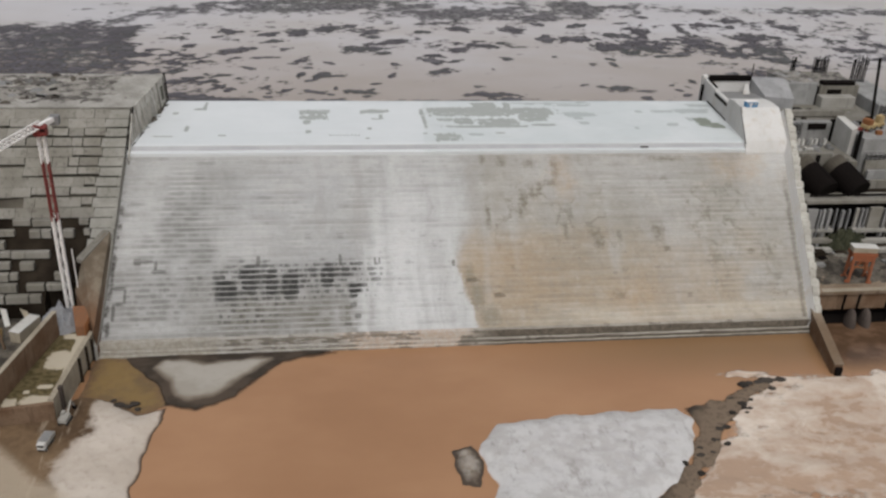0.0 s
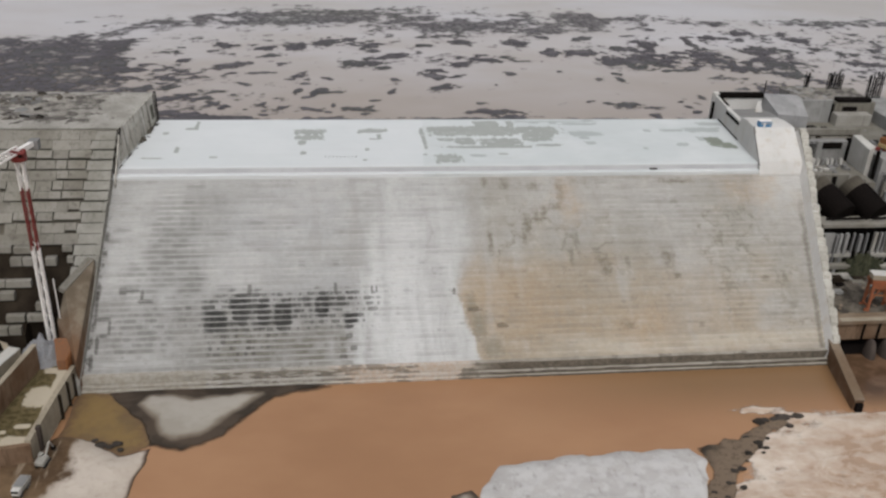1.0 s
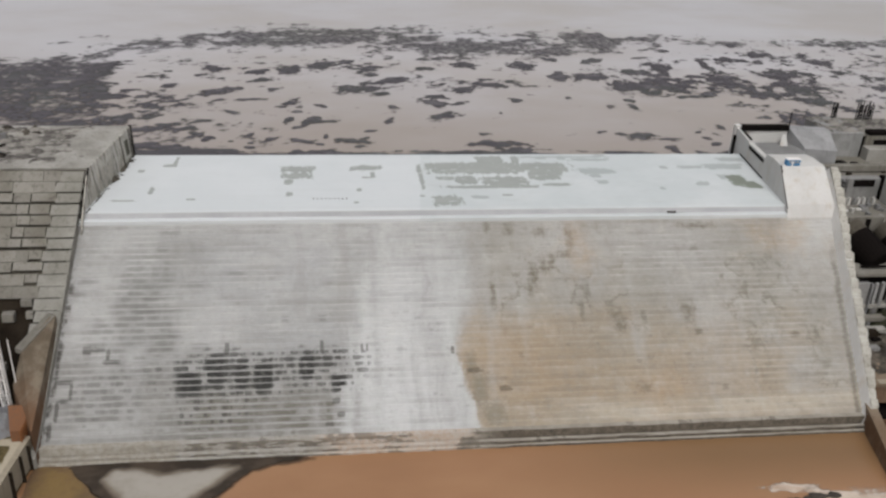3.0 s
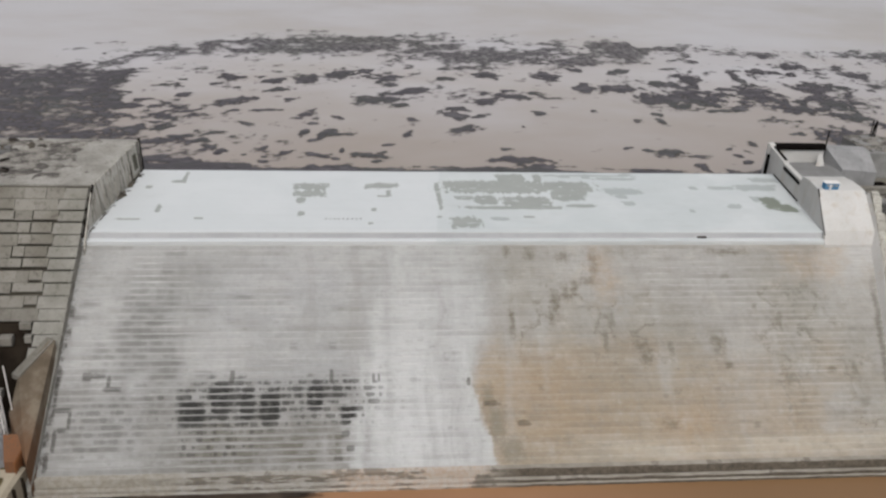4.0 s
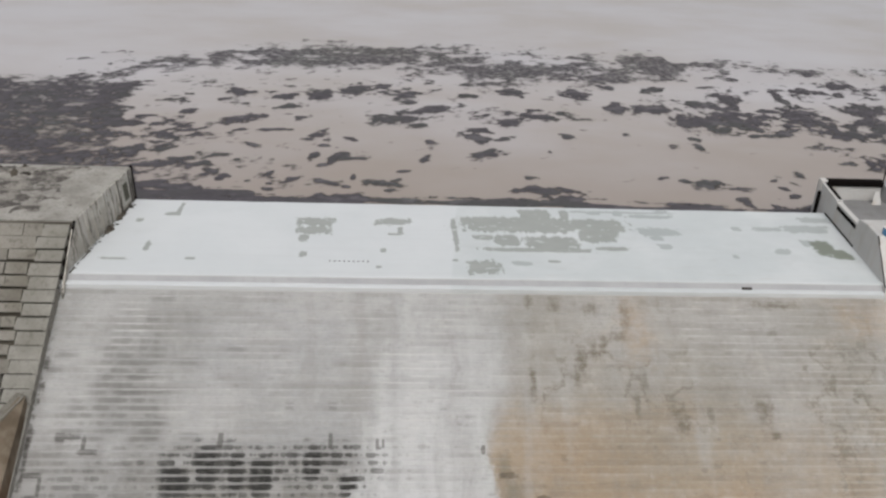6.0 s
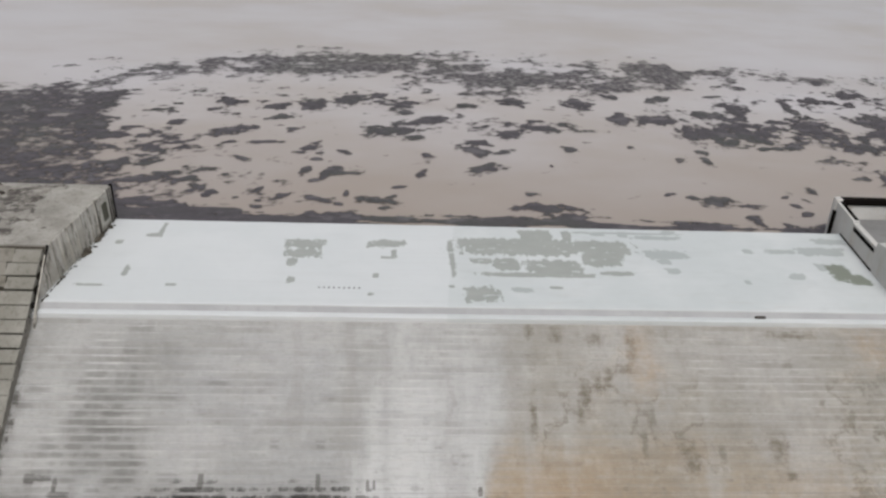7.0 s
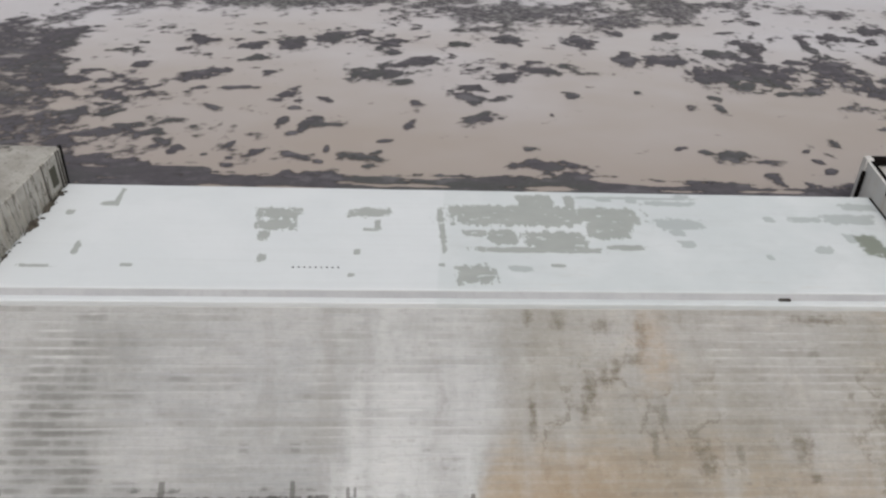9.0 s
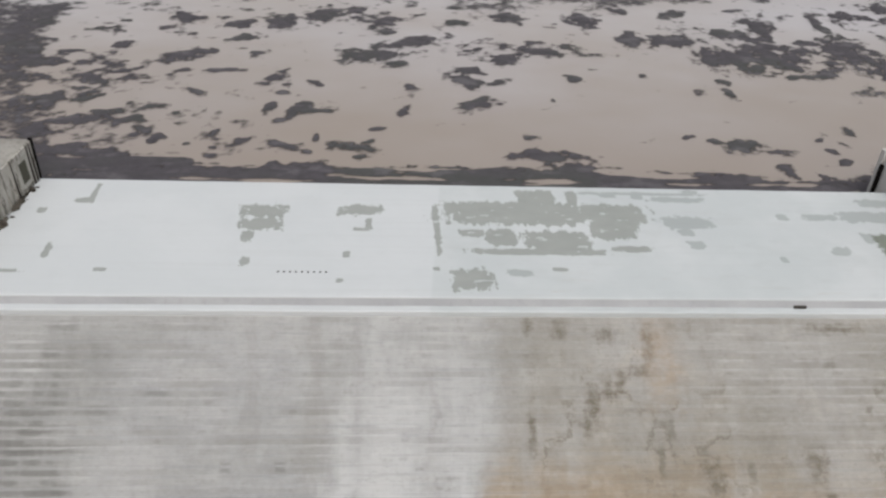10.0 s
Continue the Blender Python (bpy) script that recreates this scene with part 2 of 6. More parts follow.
    c = m.mix(m.mul(m.mul(m.step(ochre, 2.0, 0.0), m.step(edge, -1, 3)), m.step(mottle, 0.1, 0.8, 0.14, 0.36)), c, (0.36, 0.25, 0.15))
    # short dark runs on single lifts of the grey half
    dashes = m.blobs([(-100.6, 28.6, 2.6, 0.9), (-103.4, 25.6, 2.6, 0.9), (-92.4, 25.8, 2.4, 0.9), (-94.2, 40.4, 4.4, 0.8), (-108, 37.6, 9, 0.7), (-106, 34.6, 10, 0.7), (-62.4, 31.6, 1.3, 0.8), (-49, 31.6, 1.3, 0.8), (-103.8, 53.4, 4.0, 0.9), (-106.6, 49.2, 2.4, 0.8), (-80, 43.1, 3.5, 0.7), (-131.5, 41.7, 4, 0.8), (-134, 38.7, 2.6, 0.8), (-112, 23.4, 2.4, 0.8), (-111, 20.4, 3, 0.8)], "xz", m.mul(ragged, 0.3))
    c = m.mix(m.mul(m.mul(m.step(dashes, 1.4, 0.4), riser), 0.36), c, (0.09, 0.086, 0.08))
    lime = m.blobs([(-113.6, 48.0, 5.0, 4.2)], "xz", m.mul(ragged, 0.3))
    c = m.mix(m.mul(m.mul(m.step(lime, 1.3, 0.6), m.sub(1.0, m.mul(riser, 0.75))), 0.42), c, (0.56, 0.56, 0.55))
    # contact shade and dirt along the training wall's foot, painted dark
    foot_dirt_shade = m.sub(x, m.add(156.5, m.mul(m.y, 0.13)))
    c = m.mix(m.mul(m.mul(m.band(m.add(foot_dirt_shade, m.mul(m.sub(cloud, 0.5), 1.6)), -3.6, -1.6, 0.7), m.mul(m.step(m.y, -4, -22), m.step(mottle, 0.1, 0.6, 0.45, 1.0))), 0.62), c, (0.10, 0.09, 0.072))
    # lower lifts of the grey half: fronts darker in runs, treads dulled
    row = m.noise((0.06, 0.0, 3.1), 4, 0.6, m.vec(x, 0.0, lift))
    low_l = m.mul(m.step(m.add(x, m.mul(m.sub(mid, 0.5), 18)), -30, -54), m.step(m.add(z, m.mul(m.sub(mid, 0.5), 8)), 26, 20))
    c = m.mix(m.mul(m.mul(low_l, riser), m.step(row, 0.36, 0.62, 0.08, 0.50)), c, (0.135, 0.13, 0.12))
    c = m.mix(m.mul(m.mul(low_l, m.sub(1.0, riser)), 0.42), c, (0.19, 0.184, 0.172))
    below = m.blobs([(-82, 10.5, 17, 6.5), (-60, 9.5, 12, 6.0), (-48, 10.5, 5, 6)], "xz", m.add(m.mul(m.sub(cell, 0.45), 1.6), m.mul(m.sub(cloud, 0.5), 0.9)))
    c = m.mix(m.mul(m.step(below, 1.6, 0.3), m.add(0.10, m.mul(riser, m.step(cell, 0.36, 0.52, 0.22, 0.78)))), c, (0.125, 0.118, 0.098))
    seam = m.sub(x, m.add(-135.8, m.mul(m.y, 0.078)))
    crumbs = m.mul(m.band(m.add(seam, m.mul(ragged, 0.5)), -0.6, 1.4, 0.5), m.step(m.noise((0.25, 0.18, 0.2), 4, 0.65), 0.44, 0.56))
    c = m.mix(m.mul(m.mul(crumbs, m.step(m.y, -8, -22)), 0.75), c, (0.045, 0.04, 0.033))
    chips = m.blobs([(-129.5, 25.4, 1.6, 1.0), (-126.6, 25.6, 3.6, 0.5), (-122.4, 24.0, 0.7, 2.0), (-121, 22.8, 3.0, 0.5), (-138.6, 22.5, 0.6, 3.4), (-136, 18.6, 3.0, 0.5), (-133.4, 16.5, 0.6, 2.4), (-135.4, 14.6, 1.8, 0.5), (-137.4, 12.4, 0.7, 2.6), (-139, 8, 0.8, 2.0)], "xz", m.mul(ragged, 0.3))
    c = m.mix(m.mul(m.step(chips, 1.15, 0.7), 0.68), c, (0.05, 0.047, 0.042))
    # fronts darkened, then treads paled: light on the steps put into the colour
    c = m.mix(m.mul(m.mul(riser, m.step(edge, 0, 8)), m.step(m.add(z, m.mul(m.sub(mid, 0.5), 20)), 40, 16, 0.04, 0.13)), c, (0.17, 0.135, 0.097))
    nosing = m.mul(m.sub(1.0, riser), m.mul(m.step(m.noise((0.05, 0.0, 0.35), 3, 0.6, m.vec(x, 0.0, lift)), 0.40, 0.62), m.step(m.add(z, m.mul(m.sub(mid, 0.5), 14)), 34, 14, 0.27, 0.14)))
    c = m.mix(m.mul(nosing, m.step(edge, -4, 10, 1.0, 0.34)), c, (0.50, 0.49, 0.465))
    c = m.mix(m.mul(m.step(fine, 0.50, 0.74), 0.24), c, (0.17, 0.158, 0.135))
    c = m.mix(m.mul(m.step(fine, 0.48, 0.28), 0.16), c, (0.47, 0.465, 0.45))
    # tread light and front shade put into the colour; silt dulls other treads
    paled = m.mul(m.step(m.blobs([(-22, 36, 18, 12), (92, 46, 30, 9), (124, 30, 12, 12)], "xz", m.mul(m.sub(mid, 0.5), 1.6)), 1.6, 0.3), m.step(flats, 0.36, 0.60))
    c = m.mix(m.mul(m.mul(paled, m.sub(1.0, riser)), 0.22), c, (0.53, 0.525, 0.51))
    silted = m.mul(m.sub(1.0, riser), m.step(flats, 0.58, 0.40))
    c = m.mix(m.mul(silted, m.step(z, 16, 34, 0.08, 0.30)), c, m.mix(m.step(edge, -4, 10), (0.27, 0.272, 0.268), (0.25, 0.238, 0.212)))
    front_shade = m.step(m.blobs([(-112, 34, 11, 12), (-106, 30, 6, 9), (-122, 28, 8, 5)], "xz", m.mul(m.sub(mid, 0.5), 1.0)), 1.3, 0.6)
    c = m.mix(m.mul(m.mul(front_shade, riser), m.step(marks, 0.36, 0.54, 0.04, 0.46)), c, (0.12, 0.118, 0.11))
    # wet, broken lifts low on the grey half
    zone = m.blobs([(-94.6, 18.6, 4.4, 4.4), (-86, 20.0, 4.8, 5.0), (-77.4, 20.0, 4.0, 4.6), (-69.6, 19.0, 3.6, 4.6), (-62, 20.4, 3.4, 3.6), (-54.6, 20.8, 2.8, 3.8), (-47.6, 22.0, 4.6, 2.6), (-43.6, 16.9, 2.6, 2.4)], "xz")
    core = m.blobs([(-69.6, 18.4, 3.2, 3.2), (-94.8, 17.6, 4.0, 2.4), (-54.6, 20.4, 2.6, 2.6), (-43.8, 16.9, 2.4, 1.8), (-86, 20.2, 3.2, 3.2), (-77, 19, 2, 3.4)], "xz")
    dash = m.step(m.add(cell, m.step(core, 1.4, 0.7, 0.03, 0.17)), 0.45, 0.53)
    frayed = m.add(zone, m.mul(m.sub(mottle, 0.5), 0.8))
    c = m.mix(m.mul(m.step(frayed, 1.5, 0.6), 0.15), c, (0.14, 0.138, 0.13))
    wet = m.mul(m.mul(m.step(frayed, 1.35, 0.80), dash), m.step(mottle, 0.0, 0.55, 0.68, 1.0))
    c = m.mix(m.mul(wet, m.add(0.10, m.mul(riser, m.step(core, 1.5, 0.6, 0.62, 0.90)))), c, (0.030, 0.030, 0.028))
    small = m.sub(m.noise((0.42, 0.0, 5.1), 3, 0.5, m.vec(x, 0.0, lift)), arch)
    strip = m.blobs([(-74, 19.0, 42, 4.6), (-40, 21.8, 8, 2.6), (-84, 13.5, 12, 5)], "xz", m.mul(m.sub(mid, 0.5), 0.8))
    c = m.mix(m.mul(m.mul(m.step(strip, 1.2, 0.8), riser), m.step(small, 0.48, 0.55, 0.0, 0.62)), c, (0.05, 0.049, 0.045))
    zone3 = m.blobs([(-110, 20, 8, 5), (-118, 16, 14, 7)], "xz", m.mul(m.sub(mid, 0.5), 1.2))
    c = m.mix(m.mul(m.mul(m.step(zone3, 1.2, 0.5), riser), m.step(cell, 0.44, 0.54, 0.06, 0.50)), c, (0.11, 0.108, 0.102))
    tail = m.blobs([(-82.4, 25.2, 0.9, 1.5), (-49.4, 25.0, 0.7, 1.6), (-35.2, 24.4, 0.5, 1.2), (-33.4, 24.6, 0.4, 1.0), (-44.6, 12.6, 1.6, 0.7), (-43, 9.6, 1.4, 0.6), (-47, 7.6, 1.6, 0.6), (-91.5, 5.0, 4, 0.7), (-80, 4.6, 5, 0.7)], "xz", m.mul(ragged, 0.4))
    c = m.mix(m.mul(m.step(tail, 1.15, 0.7), 0.6), c, (0.06, 0.057, 0.05))
    m.bump(m.noise((0.8, 0.8, 1.4), 6, 0.7), 0.3, 0.25)
    return m.done(c)


def foot_material():
    """The footing: silted pale at one end, whitish below the wash, fronts darkened under the tan half by damp and
    painted ledge shade.
    """
    m = Mat("damp_footing", 0.8)
    nx, ny, nz = m.split(m.N)
    n = m.noise((0.10, 0.05, 0.3), 5, 0.65)
    g = m.noise((0.6, 0.6, 0.6), 6, 0.7)
    xs = m.add(m.x, m.mul(m.sub(n, 0.5), 24))
    front = m.step(nz, 0.75, 0.4)
    c = m.mix(m.step(n, 0.35, 0.65), (0.22, 0.20, 0.168), (0.31, 0.288, 0.25))
    white = m.mul(m.step(xs, -56, -46), m.step(xs, 6, -2))
    c = m.mix(m.mul(white, 0.75), c, m.mix(m.step(g, 0.4, 0.65), (0.44, 0.40, 0.355), (0.40, 0.31, 0.24)))
    silt = m.step(xs, -94, -106)
    grey = m.step(xs, -44, -56)
    c = m.mix(m.mul(grey, 0.7), c, m.mix(m.step(g, 0.35, 0.65), (0.34, 0.332, 0.31), (0.27, 0.255, 0.225)))
    c = m.mix(m.mul(silt, 0.85), c, m.mix(m.step(g, 0.35, 0.65), (0.31, 0.292, 0.255), (0.235, 0.212, 0.175)))
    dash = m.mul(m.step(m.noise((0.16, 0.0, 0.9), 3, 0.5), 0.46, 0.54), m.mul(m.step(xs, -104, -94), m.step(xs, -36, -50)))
    # fronts darkened by facing: ledge shade is put into the colour with the damp
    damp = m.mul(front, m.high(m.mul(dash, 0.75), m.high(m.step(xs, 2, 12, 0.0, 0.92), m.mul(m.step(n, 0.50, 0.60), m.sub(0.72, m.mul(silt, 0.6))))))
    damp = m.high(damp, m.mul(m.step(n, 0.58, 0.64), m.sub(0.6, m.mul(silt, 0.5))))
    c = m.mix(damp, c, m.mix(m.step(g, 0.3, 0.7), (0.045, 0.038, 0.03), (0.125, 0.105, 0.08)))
    m.bump(g, 0.4, 0.3)
    return m.done(c)


WORN_SLAB = [
    (17.0, 45.4, 22.8, 6.8), (46.0, 46.0, 11.5, 5.0), (45.0, 37.4, 7.6, 6.0), (23.8, 54.5, 6.6, 4.6), (35.3, 55.0, 1.7, 4.2), (10.7, 31.7, 4.9, 4.6), (27.1, 29.8, 9.2, 6.0),
    (20.9, 24.6, 20.4, 1.6), (47.8, 26.4, 5.8, 1.6), (2.2, 34.0, 3.8, 1.9),
]
WORN_SPOTS = [
    (-0.2, 11.0, 5.6, 5.0), (-58.9, 44.6, 6.8, 3.9), (-59.3, 37.4, 6.1, 3.6), (-62.3, 31.0, 1.9, 3.0), (-61.4, 18.8, 1.3, 2.3), (-30.6, 46.1, 6.1, 3.0), (-27.9, 38.4, 1.0, 3.0), (-30.0, 35.2, 2.4, 0.9),
    (-34.1, 22.5, 1.0, 1.5), (-111.2, 49.2, 2.8, 1.6), (-109.4, 54.0, 0.9, 4.0), (-121.8, 43.3, 1.3, 1.6), (-114.6, 22.6, 1.0, 3.0), (-123.2, 13.4, 4.8, 0.9), (-98.5, 14.2, 2.1, 0.9), (-8.0, 36.6, 0.9, 13.0),
    (-9.4, 15.9, 0.8, 0.9), (-35.6, 10.2, 1.0, 0.9), (24.7, 16.0, 2.1, 0.8),
]
THIN_SPOTS = [
    (68.1, 41.1, 8.4, 3.6), (66.5, 35.7, 2.7, 1.7), (67.9, 29.0, 2.6, 2.0), (99.8, 45.0, 1.9, 1.8), (112.6, 45.3, 6.2, 1.8), (127.4, 45.7, 9.0, 3.4), (134.7, 54.0, 6.4, 2.6), (110.9, 26.5, 3.1, 2.3),
    (123.2, 33.7, 2.3, 2.8), (68.8, 54.7, 9.0, 1.6), (74.5, 59.7, 2.9, 1.4), (56.6, 56.9, 1.9, 2.4), (47.1, 56.6, 2.8, 1.3), (13.9, 14.2, 3.6, 1.6), (91.8, 21.9, 1.0, 1.4), (57, 58, 22, 0.9),
]


def crest_material():
    """White screeded concrete; the skin has come off in patches with frayed lower rims."""
    m = Mat("crest_concrete", 0.7)
    big = m.noise((0.03, 0.03, 0.03), 4)
    c = m.mix(m.step(big, 0.35, 0.65), (0.475, 0.505, 0.508), (0.53, 0.553, 0.556))
    newer = m.step(m.sub(m.x, m.mul(m.sub(m.y, 36), 0.10)), -7.6, -8.8)
    c = m.mix(m.mul(newer, 0.55), c, (0.56, 0.578, 0.588))
    cloud = m.noise((0.08, 0.12, 0.1), 6, 0.65)
    c = m.mix(m.mul(m.step(cloud, 0.5, 0.72), m.sub(0.26, m.mul(newer, 0.16))), c, (0.40, 0.42, 0.415))
    screed = m.noise((0.01, 0.55, 0.1), 4, 0.6)
    c = m.mix(m.mul(m.step(screed, 0.5, 0.7), 0.12), c, (0.42, 0.43, 0.425))
    fray = m.mul(m.sub(m.noise((0.5, 0.16, 0.3), 4, 0.65), 0.5), 1.6)
    wob = m.add(m.mul(m.sub(m.noise((0.24, 0.40, 0.3), 6, 0.7), 0.5), 1.3), m.mul(fray, 0.5))
    slab = m.step(m.blobs(WORN_SLAB, "xy", m.add(m.mul(wob, 0.45), m.mul(fray, 0.6))), 1.04, 0.96)
    spots = m.step(m.blobs(WORN_SPOTS, "xy", m.add(m.mul(wob, 1.2), m.mul(fray, 0.5))), 1.06, 0.92)
    holes = m.step(m.noise((0.16, 0.34, 0.3), 5, 0.65), 0.61, 0.65)
    worn = m.mul(m.high(slab, spots), m.sub(1.0, m.mul(holes, 0.7)))
    bare = m.mix(m.noise((0.12, 0.2, 0.2), 5), (0.225, 0.242, 0.222), (0.315, 0.325, 0.305))
    c = m.mix(m.mul(worn, 0.86), c, bare)
    thin = m.step(m.blobs(THIN_SPOTS, "xy", m.mul(wob, 1.3)), 1.08, 0.85)
    c = m.mix(m.mul(thin, 0.62), c, (0.27, 0.292, 0.285))
    moss = m.step(m.blobs([(128, 29.6, 4.0, 6.6), (132, 25, 4, 4), (146, 44, 4, 5)], "xy", wob), 1.1, 0.8)
    c = m.mix(m.mul(moss, 0.8), c, (0.115, 0.13, 0.09))
    rust = m.mul(m.step(m.noise((0.05, 0.3, 0.2), 5, 0.7), 0.58, 0.72), m.step(m.y, 22, 4))
    c = m.mix(m.mul(m.mul(rust, m.step(m.x, 4, 20)), 0.22), c, (0.40, 0.30, 0.21))
    c = m.mix(m.mul(m.step(m.noise((0.9, 0.9, 0.9), 6, 0.7), 0.55, 0.8), 0.18), c, (0.40, 0.40, 0.38))
    m.bump(m.noise((0.5, 0.5, 0.5), 5), 0.15, 0.2)
    return m.done(c)


def lake_material():
    m = Mat("lake_water", 0.10, 0.0, 1.33)
    big = m.noise((0.006, 0.009, 0.0), 4)
    # pale sky reflection put into the water colour, browner towards the dam
    c = m.mix(m.step(big, 0.3, 0.7), (0.38, 0.345, 0.32), (0.44, 0.42, 0.425))
    c = m.mix(m.mul(m.step(m.add(m.y, m.mul(big, 120)), 330, 130), 0.75), c, (0.262, 0.216, 0.176))
    m.bump(m.noise((0.35, 0.7, 0.35), 4), 0.05, 0.15)
    return m.done(c)


def mud_water_material():
    m = Mat("muddy_water", 0.16, 0.0, 1.33)
    big = m.noise((0.012, 0.02, 0.0), 4)
    c = m.mix(m.step(big, 0.3, 0.7), (0.268, 0.146, 0.078), (0.325, 0.184, 0.101))
    eddy = m.noise((0.06, 0.09, 0.0), 6, 0.65)
    deep = m.mul(m.step(m.add(m.x, m.mul(m.sub(big, 0.5), 80)), -10, 90), m.step(m.add(m.y, m.mul(m.sub(big, 0.5), 30)), -104, -76))
    c = m.mix(m.mul(deep, 0.85), c, (0.17, 0.102, 0.05))
    race = m.mul(m.step(m.x, 146, 151), m.step(m.y, -100, -84))
    c = m.mix(m.mul(race, 0.8), c, m.mix(m.step(eddy, 0.40, 0.62), (0.04, 0.023, 0.015), (0.105, 0.064, 0.042)))
    m.bump(m.noise((0.35, 0.7, 0.35), 4), 0.06, 0.15)
    return m.done(c)


def foam_material():
    m = Mat("white_water", 0.35, 0.0, 1.33)
    drift = m.noise((0.02, 0.03, 0.02), 3)
    swirl = m.noise((0.03, 0.045, 0.03), 6, 0.6, m.vop("ADD", m.P, m.vec(m.mul(drift, 40), m.mul(drift, -30), 0.0)))
    fleck = m.noise((0.16, 0.24, 0.2), 6, 0.65)
    near = m.step(m.y, -150, -96)
    bend = m.vop("ADD", m.P, m.vec(m.mul(m.sub(drift, 0.5), 70), m.mul(m.sub(swirl, 0.5), 40), 0.0))
    thread = m.op("ABSOLUTE", m.sub(m.noise((0.055, 0.085, 0.05), 5, 0.6, bend), 0.5))
    crest_line = m.mul(m.step(thread, 0.10, 0.0), m.step(drift, 0.42, 0.6))
    rim = m.step(m.add(m.z, m.mul(m.sub(fleck, 0.5), 0.25)), 0.30, 0.06)
    k = m.add(m.mul(swirl, 0.65), m.add(m.mul(fleck, 0.36), m.add(m.mul(near, 0.045), m.add(m.mul(crest_line, 0.07), m.mul(rim, 0.12)))))
    c = m.mix(m.step(k, 0.44, 0.58), (0.335, 0.236, 0.168), (0.44, 0.355, 0.286))
    c = m.mix(m.step(k, 0.54, 0.70), c, (0.55, 0.485, 0.417))
    m.put(m.bsdf.inputs["Alpha"], m.step(m.add(m.z, m.mul(m.sub(fleck, 0.5), 0.5)), -0.02, 0.26))
    m.bump(m.add(swirl, m.add(m.mul(fleck, 0.4), m.mul(crest_line, 0.12))), 0.6, 1.5)
    return m.done(c, m.step(k, 0.45, 0.6, 0.2, 0.8))


def weed_material():
    """Drifting weed, thick in the middle of a mat and thinning to loose wisps at its rim."""
    m = Mat("floating_weed", 0.95)
    a = m.noise((0.15, 0.2, 0.2), 6, 0.7)
    b = m.noise((0.02, 0.02, 0.02), 3)
    c = m.mix(a, (0.044, 0.040, 0.046), (0.115, 0.108, 0.116))
    c = m.mix(m.mul(m.step(b, 0.48, 0.62), 0.5), c, (0.075, 0.08, 0.072))
    c = m.mix(m.mul(m.step(m.noise((0.07, 0.12, 0.1), 5, 0.65), 0.52, 0.66), 0.5), c, (0.155, 0.149, 0.157))
    m.bump(m.noise((0.8, 0.8, 0.8), 6, 0.7), 0.8, 0.5)
    wisps = m.noise((0.26, 0.34, 0.3), 5, 0.62)
    thick = m.step(m.add(m.z, m.mul(m.sub(wisps, 0.5), 0.40)), 50.27, 50.62, 0.0, 0.95)
    m.put(m.bsdf.inputs["Alpha"], thick)
    return m.done(c)


def soil_material(name, dry, damp, wet, wet_z=(0.2, 1.2), scale=0.05, rough=0.95, flecks=None):
    """Ground that is wet and dark along the waterline and dry above it."""
    m = Mat(name, rough)
    a = m.noise((scale, scale, scale), 6, 0.65)
    g = m.noise((0.45, 0.45, 0.45), 6, 0.7)
    c = m.mix(m.step(a, 0.42, 0.60), dry, damp)
    c = m.mix(m.mul(m.step(g, 0.5, 0.75), 0.4), c, damp)
    if flecks is not None:
        f = m.noise((0.28, 0.12, 0.2), 6, 0.72)
        c = m.mix(m.mul(m.step(f, 0.54, 0.66), 0.55), c, flecks)
    h = m.add(m.z, m.mul(m.sub(g, 0.5), 0.9))
    c = m.mix(m.step(h, wet_z[1], wet_z[0]), c, wet)
    m.bump(g, 0.6, 0.5)
    return m.done(c)


FACE = face_material()
FOOT = foot_material()
CREST = crest_material()
LAKE = lake_material()
MUD = mud_water_material()
FOAM = foam_material()
WEED = weed_material()
BLOCK = plain_concrete("abutment_concrete", (0.172, 0.162, 0.137), (0.228, 0.218, 0.193), (0.07, 0.062, 0.05), amount=0.6, per_object=0.32, scale=1.6)
BLOCK_PLAIN = plain_concrete("weathered_concrete", (0.235, 0.225, 0.20), (0.30, 0.29, 0.265), (0.09, 0.08, 0.068), amount=0.5, scale=1.5)
GREY = plain_concrete("grey_concrete", (0.15, 0.15, 0.148), (0.21, 0.21, 0.208), amount=0.45)
PALE = plain_concrete("pale_concrete", (0.40, 0.39, 0.36), (0.47, 0.46, 0.435), (0.20, 0.18, 0.15), amount=0.4, scale=1.5)
MUDDY = plain_concrete("mud_stained_concrete", (0.115, 0.068, 0.040), (0.165, 0.112, 0.074), (0.05, 0.030, 0.018), amount=0.7, scale=2.0)
COPE = plain_concrete("coping_concrete", (0.34, 0.33, 0.295), (0.44, 0.43, 0.39), (0.14, 0.122, 0.095), amount=0.6, scale=2.2, per_object=0.25)
# greyer than the crest: the lip's shade line put into the colour
LIP_GREY = plain_concrete("lip_concrete", (0.325, 0.33, 0.336), (0.375, 0.38, 0.386), (0.24, 0.236, 0.232), amount=0.3, scale=1.0)
CORNER = plain_concrete("corner_block_concrete", (0.20, 0.194, 0.17), (0.265, 0.258, 0.232), (0.09, 0.083, 0.068), amount=0.55, per_object=0.12, scale=1.6)
TOP_SLAB = plain_concrete("dusty_top_concrete", (0.235, 0.225, 0.203), (0.33, 0.318, 0.29), (0.10, 0.09, 0.076), amount=0.62, scale=2.0)


